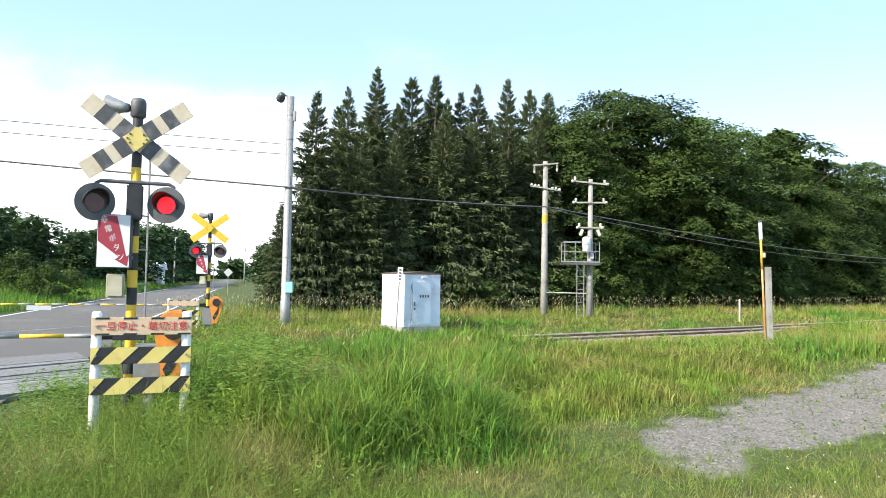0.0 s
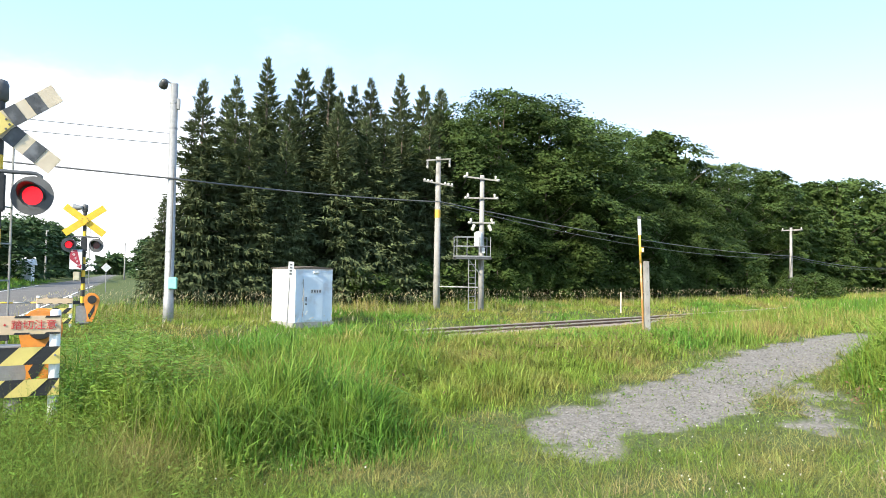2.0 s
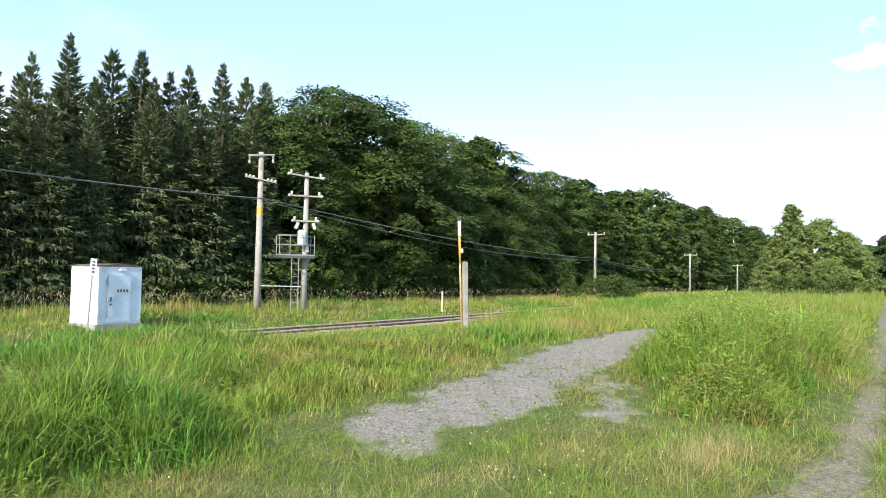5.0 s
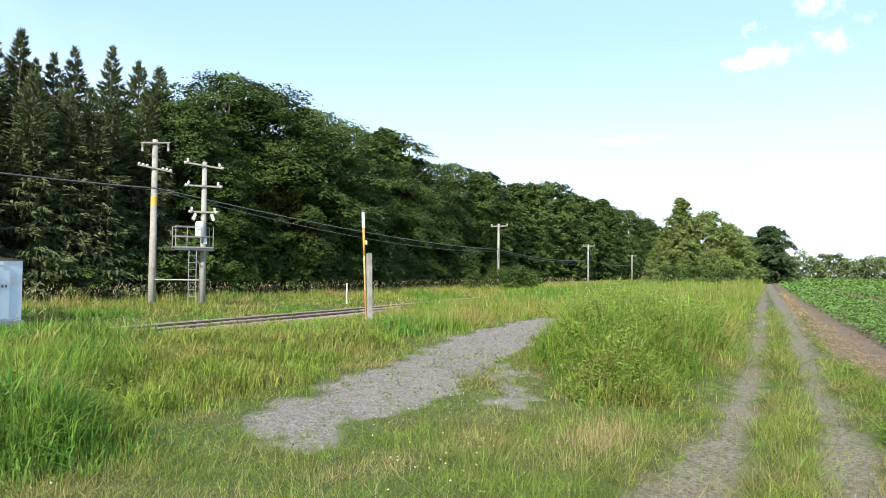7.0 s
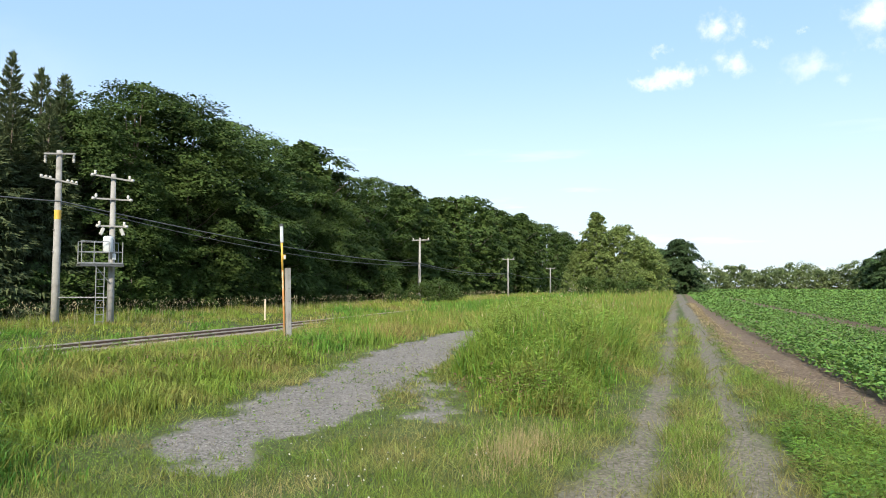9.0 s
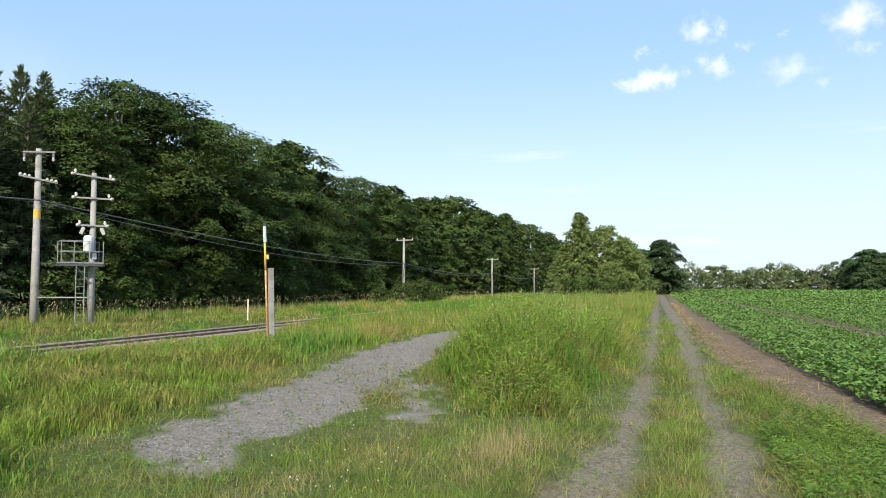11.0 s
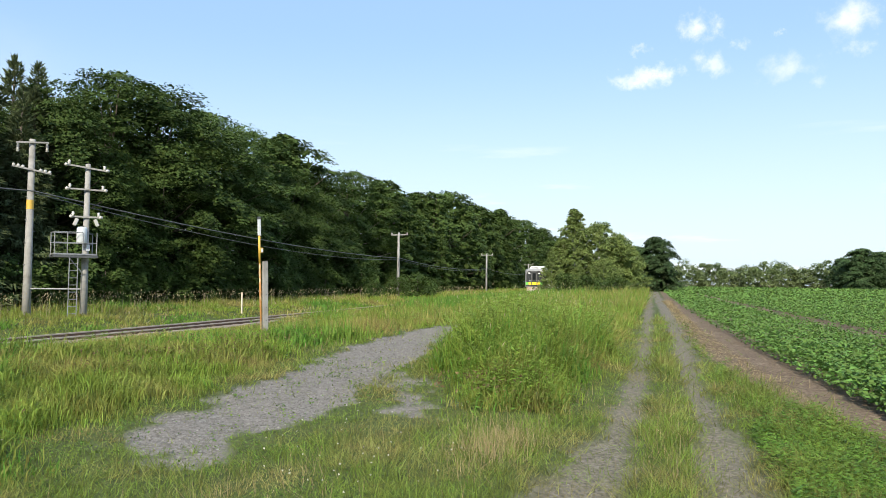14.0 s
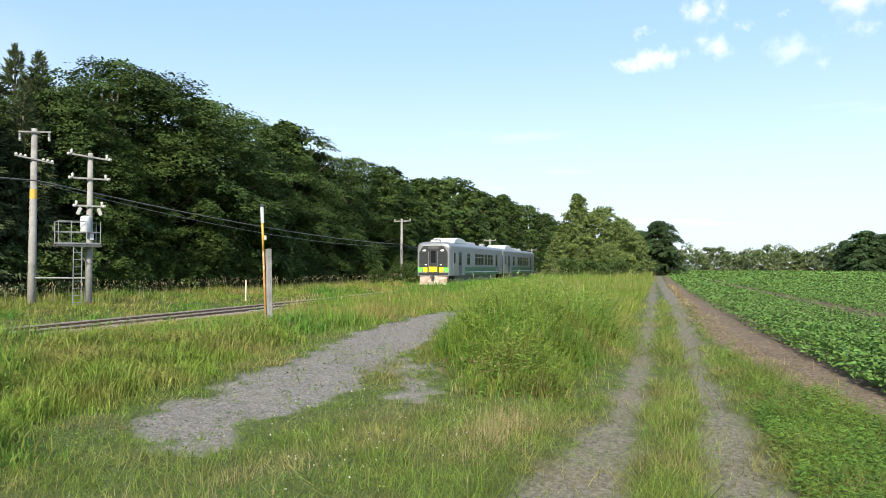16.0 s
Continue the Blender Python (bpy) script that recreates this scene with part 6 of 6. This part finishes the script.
def marker():
    ob = thing("kilometre_marker", pose(16.60, 9.76, -0.05, 0, -2.6, -35), "slim orange marker pole with white reflector top", "marker post")
    part("pole", Geo().tube([(0, 0, -0.2), (0, 0, 2.75)], 0.026, 10), M["marker_orange"], ob, smooth=True)
    part("yellow_sleeve", Geo().tube([(0, 0, 2.05), (0, 0, 2.78)], 0.029, 10), M["ochre"], ob, smooth=True)
    part("reflector", Geo().box((0, -0.01, 2.97), (0.085, 0.05, 0.44)), M["sign_white"], ob, bevel=0.015)
    part("top_cap", Geo().box((0, -0.01, 3.21), (0.09, 0.055, 0.07)), M["dark_grey"], ob, bevel=0.01)
    part("clamp", Geo().box((0.03, -0.03, 2.38), (0.10, 0.06, 0.13)), M["ochre"], ob, bevel=0.008)
    part("clamp_plate", Geo().box((0.04, -0.065, 2.38), (0.05, 0.01, 0.09)), M["sign_white"], ob)
    st = thing("concrete_post", pose(16.665, 9.685, -0.05, 0, -1.6, -35), "short square weathered concrete post", "post")
    part("shaft", Geo().box((0, 0, 0.95), (0.125, 0.125, 2.3)), M["concrete"], st, bevel=0.012)
    for k in range(5):
        part("bolt_hole", Geo().lathe([(0.012, 0), (0.012, -0.006)], (0, -0.062, 1.9 - 0.33 * k), "y", 8), M["dark_grey"], st)
    pk = thing("boundary_peg", pose(31.3, 19.6, -0.1), "small white boundary peg in the grass", "peg")
    part("peg", Geo().box((0, 0, 0.5), (0.07, 0.07, 1.05)), M["board_white"], pk, bevel=0.01)


marker()


def sag(a, b, drop, n=14):
    a, b = Vector(a), Vector(b)
    return [a.lerp(b, i / n) - Vector((0, 0, drop * 4 * (i / n) * (1 - i / n))) for i in range(n + 1)]


def cables():
    def wire(pts_list, r, label):
        g = Geo()
        for pts in pts_list:
            g.tube(pts, r, 5)
        tagged(part("overhead_cable", g, M["cable"]), label, "cable")
    # main cable past the street lamp and along the poles
    spine = [(-22, 37.5, 6.75), (9.62, 22.12, 4.52), (22.93, 23.93, 5.0), (65.6, 23.9, 3.75), (103.5, 23.9, 3.5), (140, 23.9, 3.3), (216, 23.9, 3.3)]
    wire([sag(a, b, s) for a, b, s in zip(spine, spine[1:], (0.12, 0.10, 0.45, 0.5, 0.5, 0.8))], 0.028, "thick black overhead cable along the railway")
    wire([sag((22.93, 23.93, 4.92), (65.6, 23.9, 3.6), 0.75), sag((65.6, 23.9, 3.6), (103.5, 23.9, 3.4), 0.6)], 0.018, "thin black overhead cable along the railway")
    wire([sag((-22, 38, 8.05), (9.6, 22.25, 5.95), 0.25)], 0.012, "thin wire from the lamp pole over the road")
    wire([sag((-22, 38, 7.55), (9.6, 22.25, 5.62), 0.25)], 0.012, "thin wire from the lamp pole over the road")
    wire([sag((65.6, 24, 4.6), (71.5, 26.5, 0.3), 0.0)], 0.012, "stay wire of a railway pole")


cables()


def roadside_far():
    """Small things along the road beyond the crossing."""
    for s, a in ((60, -1.4), ):
        p = ROAD_DIR * s + ROAD_SIDE * a
        ob = thing("road_sign", pose(p.x, p.y, -0.1, 0, 0, -20), "white diamond road sign on a slim post", "road sign")
        part("post", Geo().tube([(0, 0, -0.2), (0, 0, 2.1)], 0.03, 8), M["steel"], ob)
        part("plate", Geo().box((0, -0.04, 1.95), (0.5, 0.01, 0.5), Matrix.Rotation(radians(45), 3, "Y")), M["sign_white"], ob, bevel=0.004)
    for s, a, H in ((120, -11, 7.5), (150, -0.5, 7.0), (190, -11, 7.5)):
        p = ROAD_DIR * s + ROAD_SIDE * a
        line_pole(p.x, p.y, H, "poles beside the road")
    p = ROAD_DIR * 105 + ROAD_SIDE * -13.5
    ob = thing("shed", pose(p.x, p.y, -0.1, 0, 0, -20), "small white shed with pale roof beside the road", "shed")
    part("wall", Geo().box((0, 0, 1.1), (5, 4, 2.4)), M["white"], ob)
    part("roof", Geo().add([(-2.8, -2.3, 2.3), (2.8, -2.3, 2.3), (2.8, 2.3, 2.3), (-2.8, 2.3, 2.3), (-2.8, 0, 3.3), (2.8, 0, 3.3)], [(0, 1, 5, 4), (2, 3, 4, 5), (0, 4, 3), (1, 2, 5), (0, 3, 2, 1)]), M["train_roof"], ob)
    part("window", Geo().box((-1.2, -2.02, 1.4), (1.2, 0.04, 0.8)), M["glass"], ob)


roadside_far()


# ---------------------------------------------------------------- the train
def section(w, z0, z1, r, n=6):
    """Half-round-shouldered body outline in y and z."""
    pts = [(-w, z0), (w, z0)]
    for i in range(n + 1):
        a = math.pi / 2 * i / n
        pts.append((w - r + r * math.cos(a), z1 - r * 0.62 + r * 0.62 * math.sin(a)))
    for i in range(n + 1):
        a = math.pi / 2 + math.pi / 2 * i / n
        pts.append((-w + r + r * math.cos(a), z1 - r * 0.62 + r * 0.62 * math.sin(a)))
    return pts


def car(train, x0, length, cab):
    """One car from x0 backwards; its front end faces -x."""
    W = 1.40
    stations = [(0.0, 0.93, 0.30), (0.10, 0.97, 0.12), (0.32, 1.0, 0.0), (length - 0.2, 1.0, 0.0), (length, 0.97, 0.1)] if cab else [(0.0, 0.97, 0.1), (0.2, 1.0, 0.0), (length - 0.2, 1.0, 0.0), (length, 0.95, 0.15)]
    v, f = [], []
    n = None
    for sx, k, dz in stations:
        pr = section(W * k, 0.95, 3.62 - dz, 0.55)
        n = len(pr)
        v += [(x0 + sx, y, z) for y, z in pr]
    for i in range(len(stations) - 1):
        for k in range(n):
            q = (k + 1) % n
            f.append((i * n + k, i * n + q, i * n + n + q, i * n + n + k))
    f += [tuple(range(n))[::-1], tuple(range((len(stations) - 1) * n, len(stations) * n))]
    body = part("car_body", Geo().add(v, f), M["train_steel"], train, "brushed stainless railcar body")
    part("roof_skin", Geo().box((x0 + length / 2, 0, 3.615), (length - 1.0, 1.7, 0.05)), M["train_roof"], body, bevel=0.02)
    for a, b in ((2.2, 6.4),):
        prof = [(x0 + a, 3.6), (x0 + a + 0.4, 3.86), (x0 + a + 1.3, 4.06), (x0 + a + 2.2, 4.08), (x0 + b - 0.9, 3.98), (x0 + b - 0.3, 3.82), (x0 + b, 3.6)]
        part("roof_fairing", Geo().prism(prof, -1.05, 1.05), M["train_roof"], body, "white rounded roof fairing", bevel=0.04)
    part("air_conditioner", Geo().box((x0 + 8.6, 0, 3.74), (3.4, 1.6, 0.26)), M["train_roof"], body, bevel=0.05)
    part("exhaust_stack", Geo().box((x0 + length - 2.6, 0.2, 3.8), (0.5, 0.5, 0.40)), M["steel"], body, bevel=0.03)
    part("underframe", Geo().box((x0 + length / 2, 0, 0.72), (length - 4.2, 2.3, 0.62)), M["dark_grey"], body, bevel=0.03)
    for c in (2.9, length - 2.9):
        bg = part("bogie", Geo().box((x0 + c, -0.85, 0.52), (2.9, 0.16, 0.28)).box((x0 + c, 0.85, 0.52), (2.9, 0.16, 0.28)).box((x0 + c, 0, 0.6), (0.5, 1.8, 0.3)), M["dark_grey"], train, bevel=0.02)
        for w in (-1.05, 1.05):
            for s in (-0.5335, 0.5335):
                part("wheel", Geo().lathe([(0.46, s - 0.065), (0.43, s - 0.03), (0.43, s + 0.065), (0.12, s + 0.075)], (x0 + c + w, 0, 0.43), "y", 24), M["rail"], bg, smooth=False)
    for sy in (-1, 1):
        y = sy * (W + 0.006)
        part("green_band", Geo().box((x0 + length / 2 + 1.3, y, 1.34), (length - 6.2, 0.014, 0.56)), M["train_green"], body)
        part("white_line", Geo().box((x0 + length / 2 + 1.3, y * 1.003, 1.22), (length - 6.2, 0.014, 0.06)), M["sign_white"], body)
        part("skirt_band", Geo().box((x0 + length / 2 + 1.3, y, 1.0), (length - 6.2, 0.014, 0.14)), M["train_green"], body)
        part("cab_door", Geo().box((x0 + 1.2, y, 1.95), (0.62, 0.016, 1.85)), M["train_steel"], body)
        part("cab_door_window", Geo().box((x0 + 1.2, y * 1.006, 2.35), (0.42, 0.012, 0.85)), M["glass"], body)
        for c in (2.9, length - 2.9):
            part("passenger_door", Geo().box((x0 + c, y, 1.95), (1.0, 0.016, 1.9)), M["dark_grey"], body, "recessed door with dark glazing")
            part("door_window", Geo().box((x0 + c, y * 1.006, 2.3), (0.6, 0.012, 1.0)), M["glass"], body)
        for c in (5.6, 8.4, 9.5, 10.6, 12.0, 13.2, 14.4):
            win = part("window", Geo().box((x0 + c, y * 1.002, 2.32), (0.86, 0.014, 0.95)), M["glass"], body)
            part("window_bar", Geo().box((x0 + c, y * 1.009, 2.50), (0.86, 0.012, 0.05)), M["train_steel"], win)
    if cab:
        x = x0 - 0.012
        part("front_mask", Geo().prism([(-1.17, 1.60), (1.17, 1.60), (1.17, 2.84), (0.82, 3.30), (-0.82, 3.30), (-1.17, 2.84)], -0.01, 0.01), M["black"], body, "black front panel",
             m=Matrix.Translation((x, 0, 0)) @ pose(0, 0, 0, 0, 0, 90))
        for s in (-1, 1):
            part("windscreen", Geo().box((x - 0.012, s * 0.80, 2.34), (0.01, 0.58, 0.84)), M["glass_grey"], body)
            part("wiper", Geo().tube([(x - 0.03, s * 0.60, 1.88), (x - 0.03, s * 0.86, 2.55)], 0.012, 5), M["black"], body)
            part("headlight", Geo().box((x - 0.015, s * 0.74, 2.95), (0.02, 0.26, 0.10)), M["headlight"], body)
            part("tail_light", Geo().box((x - 0.015, s * 0.62, 1.82), (0.02, 0.16, 0.09)), M["sign_white"], body)
            part("yellow_band", Geo().box((x - 0.004, s * 0.62, 1.42), (0.02, 0.42, 0.40)), M["train_yellow"], body)
            g = Geo().prism([(s * 0.83, 1.62), (s * 1.26, 1.62), (s * 1.26, 1.22), (s * 0.98, 1.22)], -0.01, 0.01)
            part("lime_band", g, M["train_lime"], body, m=Matrix.Translation((x, 0, 0)) @ pose(0, 0, 0, 0, 0, 90))
            part("door_frame", Geo().box((x - 0.03, s * 0.42, 2.05), (0.10, 0.09, 2.15)), M["black"], body, bevel=0.01)
            part("gangway_rail", Geo().tube([(x - 0.09, s * 0.36, 1.2), (x - 0.09, s * 0.36, 2.9)], 0.02, 6), M["train_steel"], body)
        part("end_door", Geo().box((x - 0.006, 0, 2.02), (0.02, 0.72, 1.95)), M["black"], body)
        part("end_door_window", Geo().box((x - 0.018, 0, 2.45), (0.012, 0.40, 0.95)), M["glass"], body)
        part("end_door_band", Geo().box((x - 0.02, 0, 1.45), (0.012, 0.66, 0.42)), M["train_yellow"], body)
        part("destination_box", Geo().box((x - 0.006, 0, 3.18), (0.02, 0.9, 0.18)), M["dark_grey"], body, bevel=0.004)
        part("roof_rack", Geo().box((x0 + 0.7, 0, 3.72), (0.5, 0.9, 0.06)).tube([(x0 + 0.6, -0.4, 3.6), (x0 + 0.6, -0.4, 3.82), (x0 + 0.6, 0.4, 3.82), (x0 + 0.6, 0.4, 3.6)], 0.025), M["dark_grey"], body)
        part("skirt_bar", Geo().box((x0 + 0.05, 0, 1.08), (0.12, 2.5, 0.20)), M["black"], body, bevel=0.02)
        part("snow_plough", Geo().add([(x0 - 0.15, -1.1, 0.25), (x0 - 0.35, 0, 0.25), (x0 - 0.15, 1.1, 0.25), (x0 + 0.15, -1.15, 0.95), (x0 + 0.05, 0, 0.95), (x0 + 0.15, 1.15, 0.95), (x0 + 0.4, -1.1, 0.25), (x0 + 0.4, 1.1, 0.25), (x0 + 0.4, -1.15, 0.95), (x0 + 0.4, 1.15, 0.95)],
                                 [(0, 1, 4, 3), (1, 2, 5, 4), (6, 0, 3, 8), (2, 7, 9, 5), (7, 6, 8, 9), (3, 4, 5, 9, 8), (0, 6, 7, 2, 1)]), M["skirt_rust"], body)
        part("coupler", Geo().box((x0 - 0.3, 0, 0.86), (0.5, 0.24, 0.24)), M["dark_grey"], body, bevel=0.03)
    return body


def make_train():
    train = thing("train", pose(54.3, 17.15, -0.06), "two-car stainless diesel train with yellow and green front", "train")
    car(train, 0.0, 19.5, True)
    car(train, 20.0, 19.5, False)
    part("gangway", Geo().box((19.75, 0, 2.1), (0.6, 1.0, 2.0)), M["black"], train, bevel=0.03)
    return train


train = make_train()


# ---------------------------------------------------------------- what moves
def lamp_rows(first_lit):
    """The lens turns over at each change of the flashing lamps."""
    rows, lit = [], first_lit
    a = 0.0 if lit else 180.0
    rows.append((0.0, pose(0, -0.02, 0, 0, 0, a)))
    t = 0.07
    while t < 15.9:
        for k in range(1, 4):
            rows.append((t - 0.0667 + 0.0334 * k, pose(0, -0.02, 0, 0, 0, a + 60 * k)))
        rows.insert(len(rows) - 3, (t - 0.0667, pose(0, -0.02, 0, 0, 0, a)))
        a += 180
        t += 0.625
    rows.append((16.0, pose(0, -0.02, 0, 0, 0, a)))
    return rows


def motions():
    speed = 25.4
    walk(train, [(t, pose(54.2 + speed * (16.0 - t), 17.15, -0.06)) for t in (0.0, 4.0, 8.0, 12.0, 14.0, 15.0, 16.0)])
    for lenses, lit in ((near_lenses, (False, True)), (far_lenses, (True, False))):
        for lens, on in zip(lenses, lit):
            walk(lens, lamp_rows(on))


motions()
